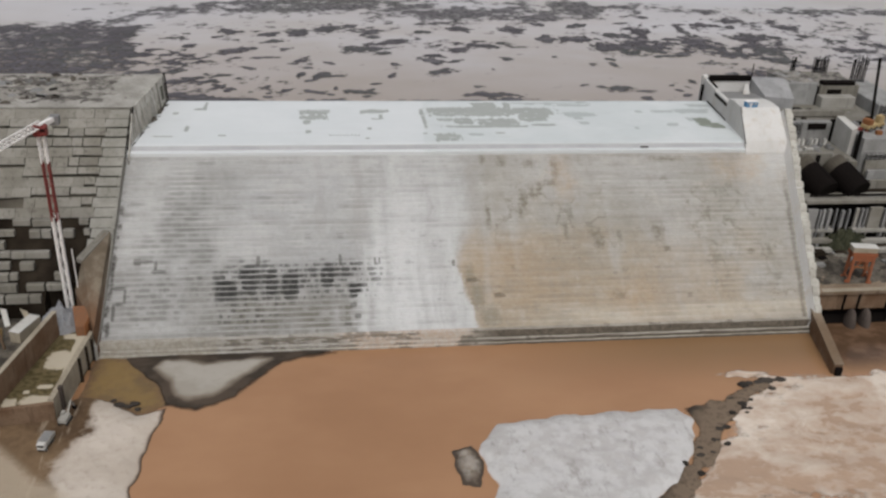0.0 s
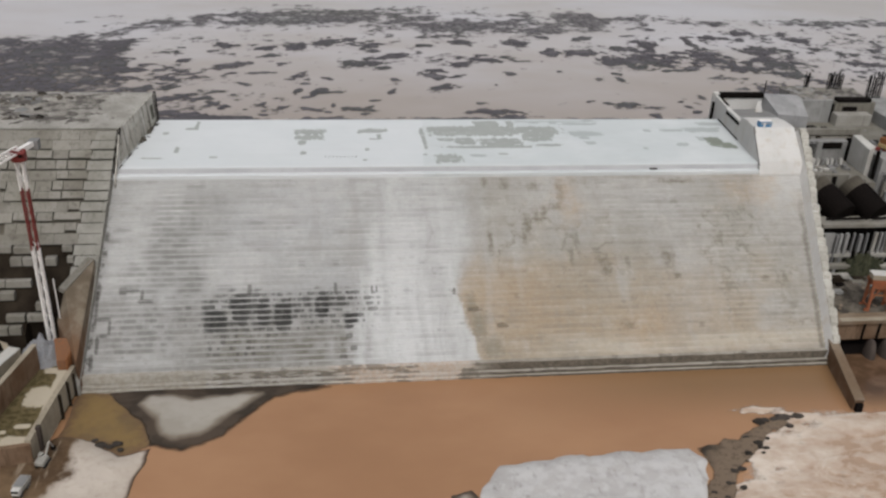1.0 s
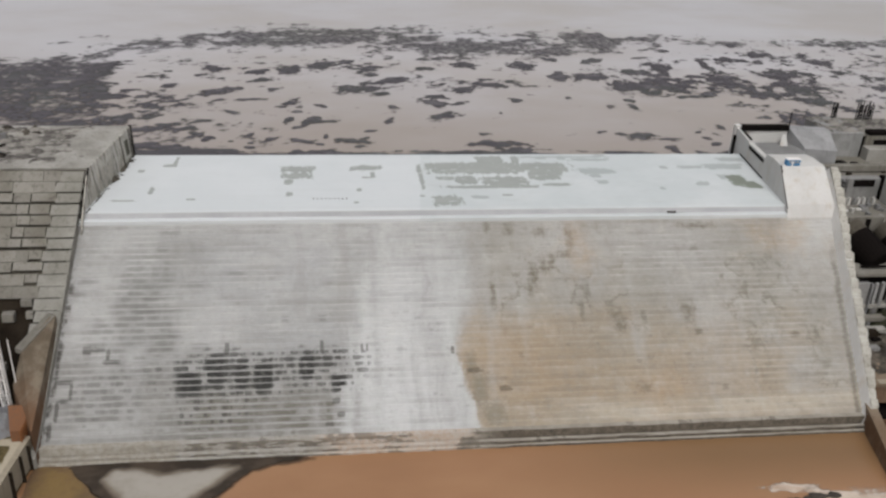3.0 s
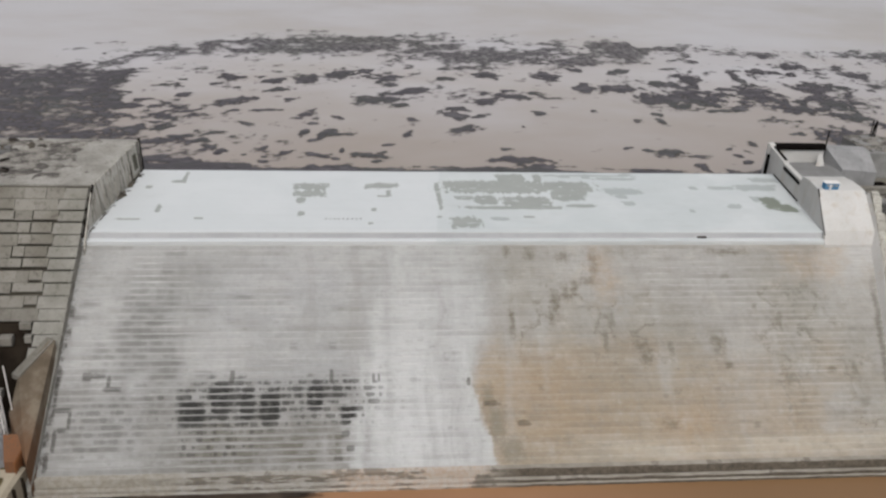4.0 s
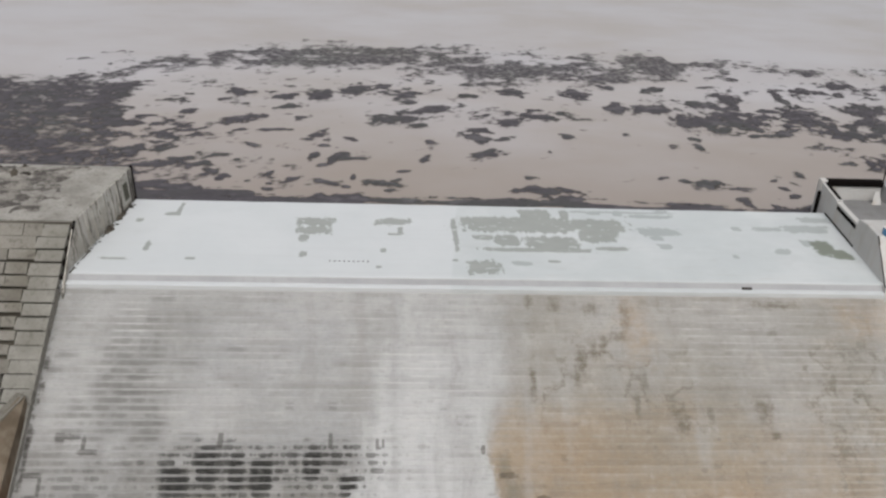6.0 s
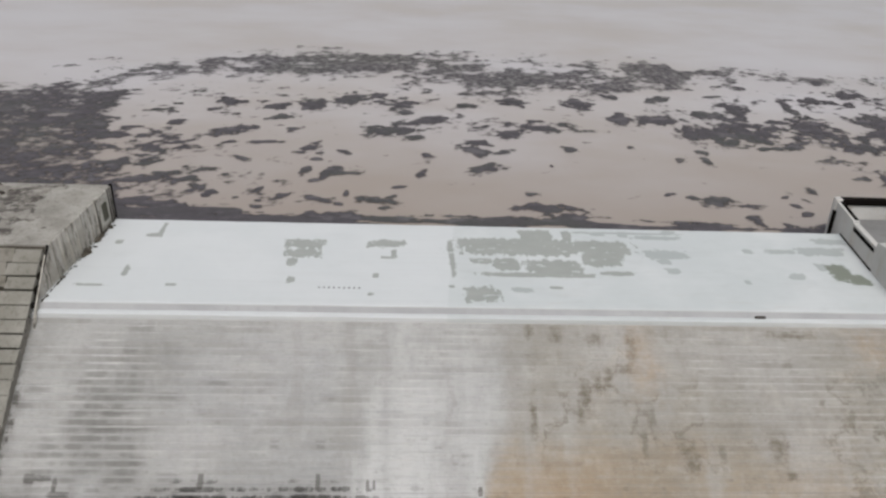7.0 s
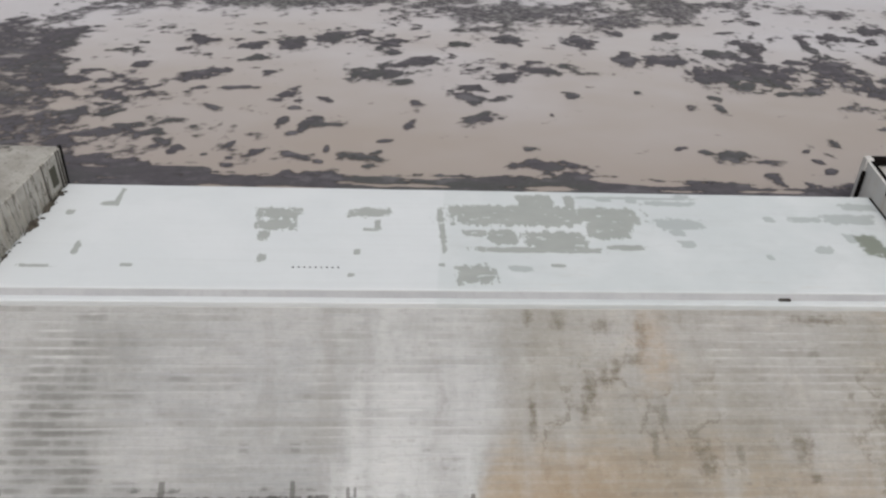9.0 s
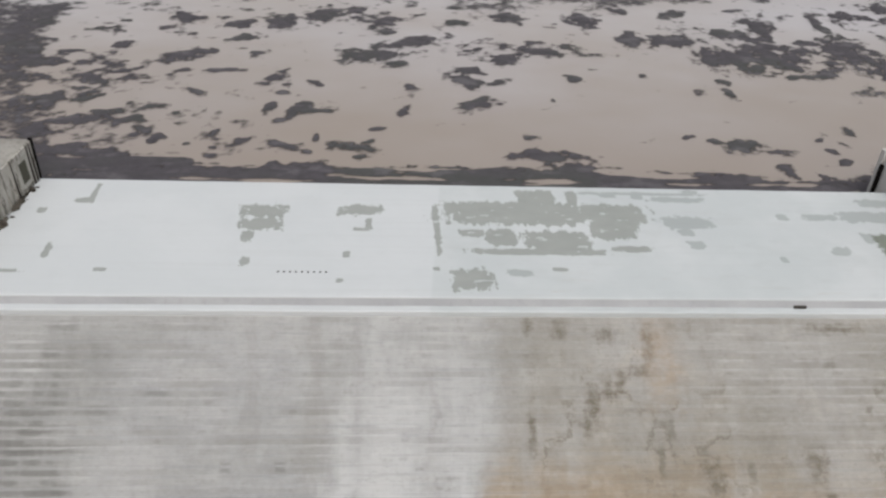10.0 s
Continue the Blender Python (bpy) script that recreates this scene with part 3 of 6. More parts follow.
def side_material():
    """Pale shuttered concrete with dark runs and thin upright cracks."""
    m = Mat("streaked_side_concrete", 0.92)
    big = m.noise((0.09, 0.09, 0.12), 5, 0.6)
    run = m.noise((0.55, 0.55, 0.05), 6, 0.65)
    fine = m.noise((1.1, 1.1, 0.8), 6, 0.7)
    c = m.mix(m.step(big, 0.38, 0.62), (0.36, 0.343, 0.302), (0.47, 0.452, 0.412))
    c = m.mix(m.mul(m.step(run, 0.50, 0.68), 0.44), c, (0.20, 0.182, 0.15))
    split = m.op("ABSOLUTE", m.sub(m.noise((0.24, 0.24, 0.035), 4, 0.6), 0.5))
    c = m.mix(m.mul(m.step(split, 0.022, 0.006), 0.75), c, (0.06, 0.052, 0.042))
    c = m.mix(m.mul(m.step(fine, 0.50, 0.72), 0.30), c, (0.19, 0.172, 0.14))
    m.bump(run, 0.5, 0.4)
    return m.done(c)


SIDE = side_material()
BROWN_JOINT = plain_concrete("weathered_joint_concrete", (0.055, 0.048, 0.038), (0.10, 0.09, 0.072), (0.03, 0.026, 0.02), amount=0.5)
GREY_WALL = plain_concrete("cast_wall_concrete", (0.22, 0.22, 0.222), (0.29, 0.29, 0.292), (0.12, 0.115, 0.11), amount=0.4, scale=1.6)
WORKS = plain_concrete("formwork_concrete", (0.205, 0.205, 0.198), (0.285, 0.284, 0.276), (0.09, 0.084, 0.078), amount=0.6, scale=2.0, per_object=0.3)
PIER = plain_concrete("pier_concrete", (0.44, 0.435, 0.42), (0.51, 0.505, 0.49), (0.38, 0.31, 0.235), amount=0.45)
TAN = plain_concrete("tan_concrete", (0.14, 0.098, 0.064), (0.20, 0.158, 0.118), (0.075, 0.05, 0.035), amount=0.6)
DAMP = plain_concrete("damp_concrete", (0.055, 0.044, 0.038), (0.09, 0.074, 0.064), (0.022, 0.018, 0.015), amount=0.6)
SANDY = plain_concrete("sandy_concrete", (0.24, 0.207, 0.155), (0.30, 0.264, 0.205), (0.12, 0.095, 0.065), amount=0.5, scale=2.0)
# near black: the shade of gaps and voids put into the colour
JOINT = plain_concrete("void_dark_concrete", (0.010, 0.0075, 0.0055), (0.028, 0.022, 0.016), (0.006, 0.005, 0.004), amount=0.5)
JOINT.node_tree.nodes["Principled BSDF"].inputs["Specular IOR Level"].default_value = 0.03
# dark steel, also standing in for the shade inside slots and cavities
DARK = paint("dark_steel_void", (0.006, 0.005, 0.0045), 0.95, 0.0, 0.5, (0.016, 0.0125, 0.011), spec=0.04)
STEEL = paint("grey_steel", (0.30, 0.30, 0.30), 0.55, 0.2, 0.3)
RUST = paint("rusty_steel", (0.20, 0.085, 0.035), 0.85, 0.0, 0.5, (0.09, 0.045, 0.03))
RED = paint("red_paint", (0.15, 0.03, 0.027), 0.7)
WHITE = paint("white_paint", (0.70, 0.68, 0.66), 0.6)
ORANGE = paint("orange_paint", (0.225, 0.078, 0.038), 0.8, 0.0, 0.6)
BLUE = paint("blue_paint", (0.07, 0.20, 0.36), 0.5, 0.0, 0.2)
YELLOW = paint("dusty_yellow_paint", (0.32, 0.24, 0.12), 0.7, 0.0, 0.5)
BLACK = paint("black_rubber", (0.02, 0.02, 0.02), 0.9)
def bank_material():
    """Pale dust along the water, brown wheel-churned mud behind it."""
    m = Mat("bank_soil", 0.95)
    a = m.noise((0.05, 0.05, 0.05), 6, 0.65)
    g = m.noise((0.4, 0.4, 0.4), 6, 0.7)
    ruts = m.noise((0.35, 0.05, 0.1), 4, 0.6)
    mud = m.mix(m.step(a, 0.38, 0.62), (0.07, 0.044, 0.025), (0.15, 0.10, 0.058))
    mud = m.mix(m.mul(m.step(ruts, 0.56, 0.66), 0.5), mud, (0.30, 0.25, 0.19))
    dust = m.mix(m.step(a, 0.4, 0.6), (0.45, 0.397, 0.342), (0.385, 0.335, 0.282))
    where = m.add(m.add(m.x, m.mul(m.sub(a, 0.5), 26)), m.mul(m.add(m.y, 110), -0.12))
    c = m.mix(m.step(where, -140, -135), mud, dust)
    far = m.step(m.add(m.add(m.x, m.mul(m.y, 1.0)), m.mul(m.sub(a, 0.5), 20)), -278, -286)
    c = m.mix(m.mul(far, 0.75), c, (0.36, 0.30, 0.225))
    c = m.mix(m.mul(m.step(g, 0.52, 0.75), 0.3), c, (0.15, 0.11, 0.075))
    c = m.mix(m.step(m.add(m.z, m.mul(m.sub(g, 0.5), 0.5)), 0.7, 0.1), c, (0.07, 0.045, 0.03))
    m.bump(g, 0.6, 0.5)
    return m.done(c)


BANK = bank_material()
GRAVEL = soil_material("pale_gravel", (0.45, 0.443, 0.436), (0.385, 0.372, 0.36), (0.33, 0.25, 0.18), (-0.2, 0.35), 0.16, flecks=(0.24, 0.225, 0.21))


def sand_bar_material():
    """Dry grey sand, a broad dark wet rim and an edge that sinks into the silty water."""
    m = Mat("sand_bar", 0.9)
    a = m.noise((0.05, 0.07, 0.06), 5, 0.6)
    g = m.noise((0.4, 0.4, 0.4), 6, 0.68)
    c = m.mix(m.step(a, 0.40, 0.62), (0.315, 0.292, 0.256), (0.262, 0.24, 0.206))
    c = m.mix(m.mul(m.step(g, 0.52, 0.74), 0.22), c, (0.21, 0.188, 0.155))
    h = m.add(m.z, m.mul(m.sub(g, 0.5), 0.24))
    c = m.mix(m.step(h, 1.72, 1.25), c, (0.15, 0.125, 0.098))
    c = m.mix(m.step(h, 1.34, 0.80), c, m.mix(m.step(a, 0.42, 0.60), (0.034, 0.027, 0.021), (0.062, 0.047, 0.035)))
    m.put(m.bsdf.inputs["Alpha"], m.step(m.add(m.z, m.mul(m.sub(a, 0.5), 0.3)), -0.04, 0.40, 0.0, 1.0))
    m.bump(g, 0.5, 0.4)
    return m.done(c)


SANDBAR = sand_bar_material()
OCHRE = soil_material("ochre_mud", (0.18, 0.12, 0.05), (0.13, 0.09, 0.046), (0.125, 0.078, 0.046), (0.05, 0.5), 0.05, 0.5)
ROCK = plain_concrete("dark_rock", (0.022, 0.019, 0.016), (0.055, 0.047, 0.04), (0.012, 0.01, 0.009), amount=0.5)
RUBBLE = plain_concrete("rubble", (0.038, 0.033, 0.027), (0.11, 0.096, 0.078), (0.02, 0.018, 0.015), amount=0.6, scale=3.0)
EARTH = soil_material("hill_earth", (0.22, 0.17, 0.11), (0.14, 0.12, 0.07), (0.10, 0.07, 0.05), (-5, -3), 0.01)


# ---- mesh helpers ----
def part(name, bm, material, parent=None, label=""):
    """One mesh object out of a bmesh, under its thing."""
    me = bpy.data.meshes.new(name)
    bm.to_mesh(me)
    bm.free()
    me.materials.append(material)
    ob = new(name, me)
    if parent is not None:
        ob.parent = parent
    if label:
        tagged(ob, label)
    return ob


def thing(name, label, category, group="", kind="", at=None):
    ob = new(name)
    ob.empty_display_size = 0.5
    if at is not None:
        ob.matrix_world = at
    return tagged(ob, label, category, group, kind)


def prism(bm, ring_a, ring_b):
    """A closed solid between two rings of points."""
    a = [bm.verts.new(p) for p in ring_a]
    b = [bm.verts.new(p) for p in ring_b]
    n = len(a)
    for i in range(n):
        bm.faces.new((a[i], a[(i + 1) % n], b[(i + 1) % n], b[i]))
    bm.faces.new(list(reversed(a)))
    bm.faces.new(b)


def solid(bm):
    bmesh.ops.recalc_face_normals(bm, faces=bm.faces)
    return bm


def box(x0, x1, y0, y1, z0, z1, bevel=0.0, bm=None):
    made = bm or bmesh.new()
    prism(made, [(x0, y0, z0), (x1, y0, z0), (x1, y1, z0), (x0, y1, z0)], [(x0, y0, z1), (x1, y0, z1), (x1, y1, z1), (x0, y1, z1)])
    solid(made)
    if bevel and bm is None:
        bmesh.ops.bevel(made, geom=list(made.edges), offset=bevel, segments=1, affect="EDGES")
    return made


def bar(a, b, r, sides=4, bm=None, r2=None, turn=0.785):
    """A rod from a to b."""
    made = bm or bmesh.new()
    a, b = Vector(a), Vector(b)
    d = (b - a).normalized()
    u = d.cross(Vector((0, 0, 1)) if abs(d.z) < 0.95 else Vector((1, 0, 0))).normalized()
    v = d.cross(u)
    r2 = r if r2 is None else r2
    ring = lambda c, q: [c + (u * math.cos(turn + 2 * math.pi * i / sides) + v * math.sin(turn + 2 * math.pi * i / sides)) * q for i in range(sides)]
    prism(made, ring(a, r), ring(b, r2))
    return solid(made) if bm is None else made


def side_profile(profile, xl, xr, seg=1, jitter=0.0, seed=0):
    """A solid with a profile of (y, z), between xl(y) and xr(y)."""
    bm = bmesh.new()
    rings = []
    for i in range(seg + 1):
        k = i / seg
        off = [(noise.noise((i * 0.83, j * 7.1, seed * 3.3)) * jitter, noise.noise((i * 0.71, j * 5.3, seed * 2.1 + 9)) * jitter * 0.6) for j in range(len(profile))]
        rings.append([bm.verts.new((xl(y) * (1 - k) + xr(y) * k, y + o[0], z + o[1])) for (y, z), o in zip(profile, off)])
    n = len(profile)
    for a, b in zip(rings, rings[1:]):
        for i in range(n):
            bm.faces.new((a[i], a[(i + 1) % n], b[(i + 1) % n], b[i]))
    bm.faces.new(list(reversed(rings[0])))
    bm.faces.new(rings[-1])
    return solid(bm)


def inside_distance(px, py, poly):
    """How far a point lies inside a ring (minus: outside)."""
    best, inside = 1e9, False
    n = len(poly)
    for i in range(n):
        (ax, ay), (bx, by) = poly[i], poly[(i + 1) % n]
        ex, ey = bx - ax, by - ay
        t = max(0.0, min(1.0, ((px - ax) * ex + (py - ay) * ey) / (ex * ex + ey * ey)))
        best = min(best, math.hypot(px - ax - ex * t, py - ay - ey * t))
        if (ay > py) != (by > py) and px < ax + (py - ay) / (by - ay) * ex:
            inside = not inside
    return best if inside else -best


def sheet(name, x0, x1, y0, y1, cell, height, material, floor=-1e9, smooth=True):
    """A grid whose height(x, y) gives z; faces wholly below floor are left out."""
    nx, ny = max(2, int((x1 - x0) / cell)), max(2, int((y1 - y0) / cell))
    verts = []
    for j in range(ny + 1):
        for i in range(nx + 1):
            px, py = x0 + (x1 - x0) * i / nx, y0 + (y1 - y0) * j / ny
            verts.append((px, py, height(px, py)))
    faces = []
    for j in range(ny):
        for i in range(nx):
            q = (j * (nx + 1) + i, j * (nx + 1) + i + 1, (j + 1) * (nx + 1) + i + 1, (j + 1) * (nx + 1) + i)
            if max(verts[k][2] for k in q) > floor:
                faces.append(q)
    used = sorted({k for q in faces for k in q})
    remap = {k: i for i, k in enumerate(used)}
    me = bpy.data.meshes.new(name)
    me.from_pydata([verts[k] for k in used], [], [tuple(remap[k] for k in q) for q in faces])
    me.materials.append(material)
    for p in me.polygons:
        p.use_smooth = smooth
    return new(name, me)


def mound(name, poly, top, width, material, wobble=2.5, rough=0.35, cell=1.2, base=0.0):
    """A low bank or bar above the water, with an uneven rim."""
    xs, ys = [p[0] for p in poly], [p[1] for p in poly]

    def height(px, py):
        d = inside_distance(px, py, poly) + wobble * noise.fractal((px * 0.11, py * 0.11, top), 1.0, 2.0, 4)
        if d <= 0:
            return base + max(-3.0, d * 0.45)
        return base + top * (1 - math.exp(-d / width)) + rough * noise.fractal((px * 0.25, py * 0.25, 3.0), 1.0, 2.0, 4) * min(1, d / width)

    return sheet(name, min(xs) - 6, max(xs) + 6, min(ys) - 6, max(ys) + 6, cell, height, material, base - 1.5)


# ---- land and water ----
def land_height(px, py):
    hill = max(0.0, abs(px) - 430) * 0.16 * (0.8 + 0.5 * noise.noise((px * 0.003, py * 0.003, 1)))
    bed = 28.0 if py > 62 else -7.0
    far = max(0.0, py - 900) * 0.03
    return bed + min(hill, 170) + min(far, 60)


ground = sheet("ground", -3000, 3000, -2600, 3000, 60, land_height, EARTH)
tagged(ground, "brown earth of the valley floor and its hills", "ground", kind="structure")


def flat_water(name, x0, x1, y0, y1, z, material, label):
    bm = bmesh.new()
    bm.faces.new([bm.verts.new(p) for p in ((x0, y0, z), (x1, y0, z), (x1, y1, z), (x0, y1, z))])
    return tagged(part(name, bm, material), label, "water", kind="structure")


LAKE_Z = 50.3
flat_water("water_lake", -1500, 1500, 61.0, 2600, LAKE_Z, LAKE, "calm pinkish-grey reservoir water behind the dam")
flat_water("water_river", -900, 900, -2400, -40.0, 0.0, MUD, "still brown muddy water at the foot of the dam")

# drifting mats: centre, half width, half depth, slant
FRINGE_MATS = [
    (134, 88, 1.1, 1.7, -0.7), (123, 91, 2.6, 5.5, 0.0), (-82, 95, 2.2, 1.6, 0.4), (-31, 96, 3.9, 1.7, 0.0), (-50, 99, 1.8, 1.7, 0.0),
    (148, 99, 2.3, 1.8, 0.3), (35, 99, 12.3, 3.4, -0.0), (-83, 101, 1.4, 0.8, 0.0), (-35, 103, 7.0, 3.4, -0.2), (-92, 103, 1.2, 1.3, 0.0),
    (-59, 104, 5.5, 3.0, -0.3), (-104, 105, 1.5, 2.1, 0.0), (-74, 105, 2.9, 2.6, 0.6), (122, 106, 7.8, 2.3, 0.0), (-82, 107, 1.6, 1.3, 0.0),
    (146, 107, 1.8, 1.8, -0.6), (-28, 108, 2.9, 1.8, 0.4), (-101, 108, 2.6, 2.2, -0.5), (113, 109, 6.7, 4.6, 0.0), (-140, 109, 7.6, 3.0, 0.0),
]
NEAR_MATS = [
    (-47, 110, 1.2, 2.7, 0.0), (-111, 110, 1.7, 1.7, 0.0), (154, 113, 2.0, 1.9, -0.5), (103, 114, 2.6, 2.4, -0.3), (-83, 114, 1.7, 1.8, 0.6),
    (32, 114, 2.8, 2.3, 0.0), (-109, 114, 3.9, 3.1, 0.0), (145, 116, 2.3, 1.4, 0.5), (94, 117, 2.5, 1.4, 0.4), (-25, 118, 3.8, 1.4, 0.3),
    (-138, 119, 10.1, 3.6, 0.3), (-116, 121, 4.3, 2.8, 0.8), (161, 124, 2.1, 3.0, 0.0), (-59, 125, 3.6, 3.3, 0.7), (-125, 127, 5.6, 2.9, 0.1),
    (-49, 132, 5.1, 2.0, 0.1), (-111, 132, 5.6, 3.9, 0.2), (-14, 135, 2.7, 3.5, 0.6), (-66, 135, 2.3, 4.5, 0.1), (-55, 135, 4.1, 4.0, 0.5),
]
MIDDLE_MATS = [
    (-132, 140, 3.5, 2.0, 0.8), (15, 141, 7.3, 4.2, 0.4), (46, 147, 1.4, 1.6, 0.1), (-95, 147, 3.0, 2.6, -0.5), (-63, 148, 3.1, 1.6, 0.1),
    (-139, 148, 3.1, 2.1, 0.1), (-140, 158, 7.1, 4.4, -0.6), (-50, 158, 2.8, 2.8, -0.4), (124, 158, 2.2, 4.1, -0.7), (-12, 158, 3.2, 2.8, -0.5),
    (-67, 162, 4.7, 5.1, 0.8), (25, 163, 5.1, 2.3, 0.5), (15, 164, 5.7, 4.4, -0.3), (13, 164, 6.1, 5.8, -0.2), (-126, 166, 5.1, 2.3, 0.6),
    (-105, 167, 4.0, 2.3, 0.5), (-87, 169, 5.9, 1.7, 0.1), (125, 170, 2.9, 2.5, -0.3), (59, 170, 3.7, 3.6, -0.3), (90, 174, 2.3, 1.9, 0.1),
]
FAR_MATS = [
    (13, 175, 7.1, 3.8, 0.1), (161, 178, 3.9, 3.2, 0.1), (166, 178, 3.5, 3.2, 0.1), (-17, 180, 5.3, 3.7, 0.1), (213, 182, 12.9, 8.1, 0.1),
    (-106, 184, 10.4, 5.6, 0.5), (-152, 185, 3.6, 1.8, 0.1), (146, 187, 5.4, 5.3, 0.1), (-76, 187, 3.7, 3.2, 0.4), (32, 189, 7.8, 4.9, 0.5),
    (-25, 190, 13.6, 5.8, 0.3), (-38, 191, 3.7, 5.2, 0.1), (-134, 194, 4.0, 3.2, 0.1), (138, 196, 14.6, 11.9, -0.0), (49, 199, 7.8, 5.1, -0.2),
    (229, 203, 6.4, 4.4, 0.1), (199, 204, 12.6, 17.8, -0.1), (-11, 206, 15.1, 6.2, 0.5), (-83, 206, 7.2, 4.1, 0.4), (161, 212, 16.2, 4.6, 0.0),
]
BACK_MATS = [
    (114, 217, 14.4, 6.4, 0.1), (95, 217, 5.0, 8.3, 0.1), (-19, 218, 2.6, 4.3, 0.1), (182, 220, 5.2, 3.8, 0.1), (-88, 223, 6.6, 5.1, 0.1),
    (-69, 225, 6.2, 9.6, 0.1), (145, 229, 11.4, 6.8, -0.2), (-113, 230, 7.1, 6.7, -0.3), (242, 231, 6.1, 7.9, 0.1), (13, 233, 4.0, 3.8, 0.1),
    (-21, 235, 5.9, 7.7, 0.1), (-50, 239, 8.4, 9.4, 0.5), (40, 240, 8.3, 5.9, -0.1), (77, 241, 8.4, 8.0, 0.1), (40, 242, 7.2, 6.4, -0.1),
    (-35, 245, 4.9, 5.6, 0.1), (126, 256, 6.7, 4.2, 0.4), (98, 256, 4.9, 5.3, -0.3), (229, 259, 8.1, 4.4, 0.4), (249, 277, 8.9, 5.8, 0.1),
]
SIDE_MATS = [
    (200, 208, 11.8, 20.4, 0.1), (240, 194, 12.4, 17.5, 0.1), (236, 171, 11.6, 8.5, -0.1), (243, 224, 10.9, 8.0, 0.1), (176, 183, 10.1, 4.9, 0.4),
    (216, 136, 12.3, 13.2, 0.0), (193, 141, 4.0, 2.5, 0.0), (160, 198, 13.4, 12.3, 0.1), (165, 236, 5.0, 14.1, 0.1), (178, 209, 6.9, 5.4, 0.1),
    (200, 244, 3.0, 14.5, 0.1), (219, 196, 4.1, 6.2, 0.1), (220, 260, 5.3, 7.7, 0.1), (246, 274, 9.5, 6.7, 0.1), (284, 256, 7.8, 7.7, 0.1),
]
FRINGE_X = [-141, -125, -106, -92, -87, -76, -64, -62, -50, -38, -19, -3, 11, 21, 33, 43, 51, 61, 71, 92, 112, 121, 147, 153, 160]
FRINGE_Y = [103.1, 98.4, 95.5, 96.1, 89.0, 86.6, 88.3, 93.2, 92.9, 90.1, 91.6, 91.4, 91.2, 89.9, 89.6, 94.9, 92.3, 89.4, 88.9, 88.9, 87.6, 85.1, 85.6, 89.9, 92.2]
ARC_X = [-221, -197, -189, -179, -168, -143, -123, -107, -84, -57, -30, -7, 11, 21, 43, 66, 79, 116, 153, 155, 193]
ARC_TOP = [221, 240, 258, 279, 294, 295, 319, 333, 339, 338, 333, 333, 321, 329, 313, 333, 324, 326, 344, 314, 325]
ARC_LOW = [206, 208, 237, 253, 270, 271, 275, 272, 277, 288, 286, 282, 262, 253, 255, 265, 262, 279, 285, 295, 297]
RAFT_Y = [92, 107, 119, 131, 149, 160, 170, 186, 202, 219, 237, 260]
RAFT_X = [-134, -142, -147, -148, -155, -156, -160, -162, -168, -171, -182, -202]
MATS = np.array(FRINGE_MATS + NEAR_MATS + MIDDLE_MATS + FAR_MATS + BACK_MATS + SIDE_MATS)


def weed_height(px, py):
    """Above the water where weed drifts: the mats, a long pale arc, a dense raft and a fringe along the dam."""
    n1 = noise.fractal((px * 0.028, py * 0.040, 0.5), 0.7, 2.1, 5)
    n2 = noise.fractal(((px + 0.35 * py) * 0.085 + 0.35 * n1, (py - 0.40 * px) * 0.115, 4.5), 0.75, 2.2, 5)
    n3 = noise.fractal((px * 0.23, py * 0.26, 2.5), 0.8, 2.1, 4)
    dx = (px - MATS[:, 0]) / (MATS[:, 2] * 1.05)
    dy = (py - MATS[:, 1] - (px - MATS[:, 0]) * MATS[:, 4]) / (MATS[:, 3] * 1.05)
    k = 1.0 - np.sqrt(dx * dx + dy * dy).min()
    best = k * 0.9 + 0.08 + 0.62 * n3 + 0.40 * n2 if k > -1.5 else -3.0
    top, low = np.interp(px, ARC_X, ARC_TOP), np.interp(px, ARC_X, ARC_LOW)
    arc = 1 - abs(py - (top + low) / 2) / ((top - low) / 2 + 2)
    if arc > -1.5 and px > -230:
        body = 0.30 if px < 160 else -0.05
        best = max(best, min(0.16, min(arc, 0.55) * 0.75 + body - 0.42 + n1 * 0.5 + n2 * 0.6 + n3 * 0.3))
    raft = min((np.interp(py, RAFT_Y, RAFT_X) + 7 * n1 + 7 * n2 - px) / 14, (240 + 0.2 * (px + 200) - py) / 20)
    if raft > -2:
        body = min(raft, 0.55) * 0.8 + n1 * 0.25 + n2 * 0.60 + n3 * 0.35 + 0.20
        best = max(best, min(body, 0.26 + 0.28 * n2 + 0.28 * n3))
    if 95 < py < 346 and -300 < px < 410:
        density = 0.95
        if px < -60:
            density = 0.66 - 0.23 * min(1.0, max(0.0, (-95 - px) / 40))
        if py > 185:
            density = 0.60
        if py > 225:
            density = 0.50 if px < 180 else 0.42
        if px > 170 and 150 < py < 240:
            density = 0.62 if px < 235 else 0.25
        density += max(0.0, py - 290 - 25 * n1) / 45 + max(0.0, -205 - px) / 70 + max(0.0, px - 360) / 40
        best = max(best, n2 * 0.8 + n3 * 0.35 + n1 * 0.30 - density + 0.10)
    fringe = (np.interp(px, FRINGE_X, FRINGE_Y) + 2.5 * n3 - py) / 5
    if px < 175:
        lane = max(0.0, noise.fractal((px * 0.022, py * 0.22, 11.0), 0.8, 2.0, 3) - 0.12)
        best = max(best, min(0.8, fringe) + n2 * 0.5 + n3 * 0.2 + 0.05 - 3.2 * lane)
    return LAKE_Z + 0.10 + max(-0.8, min(0.6, best * 0.50))


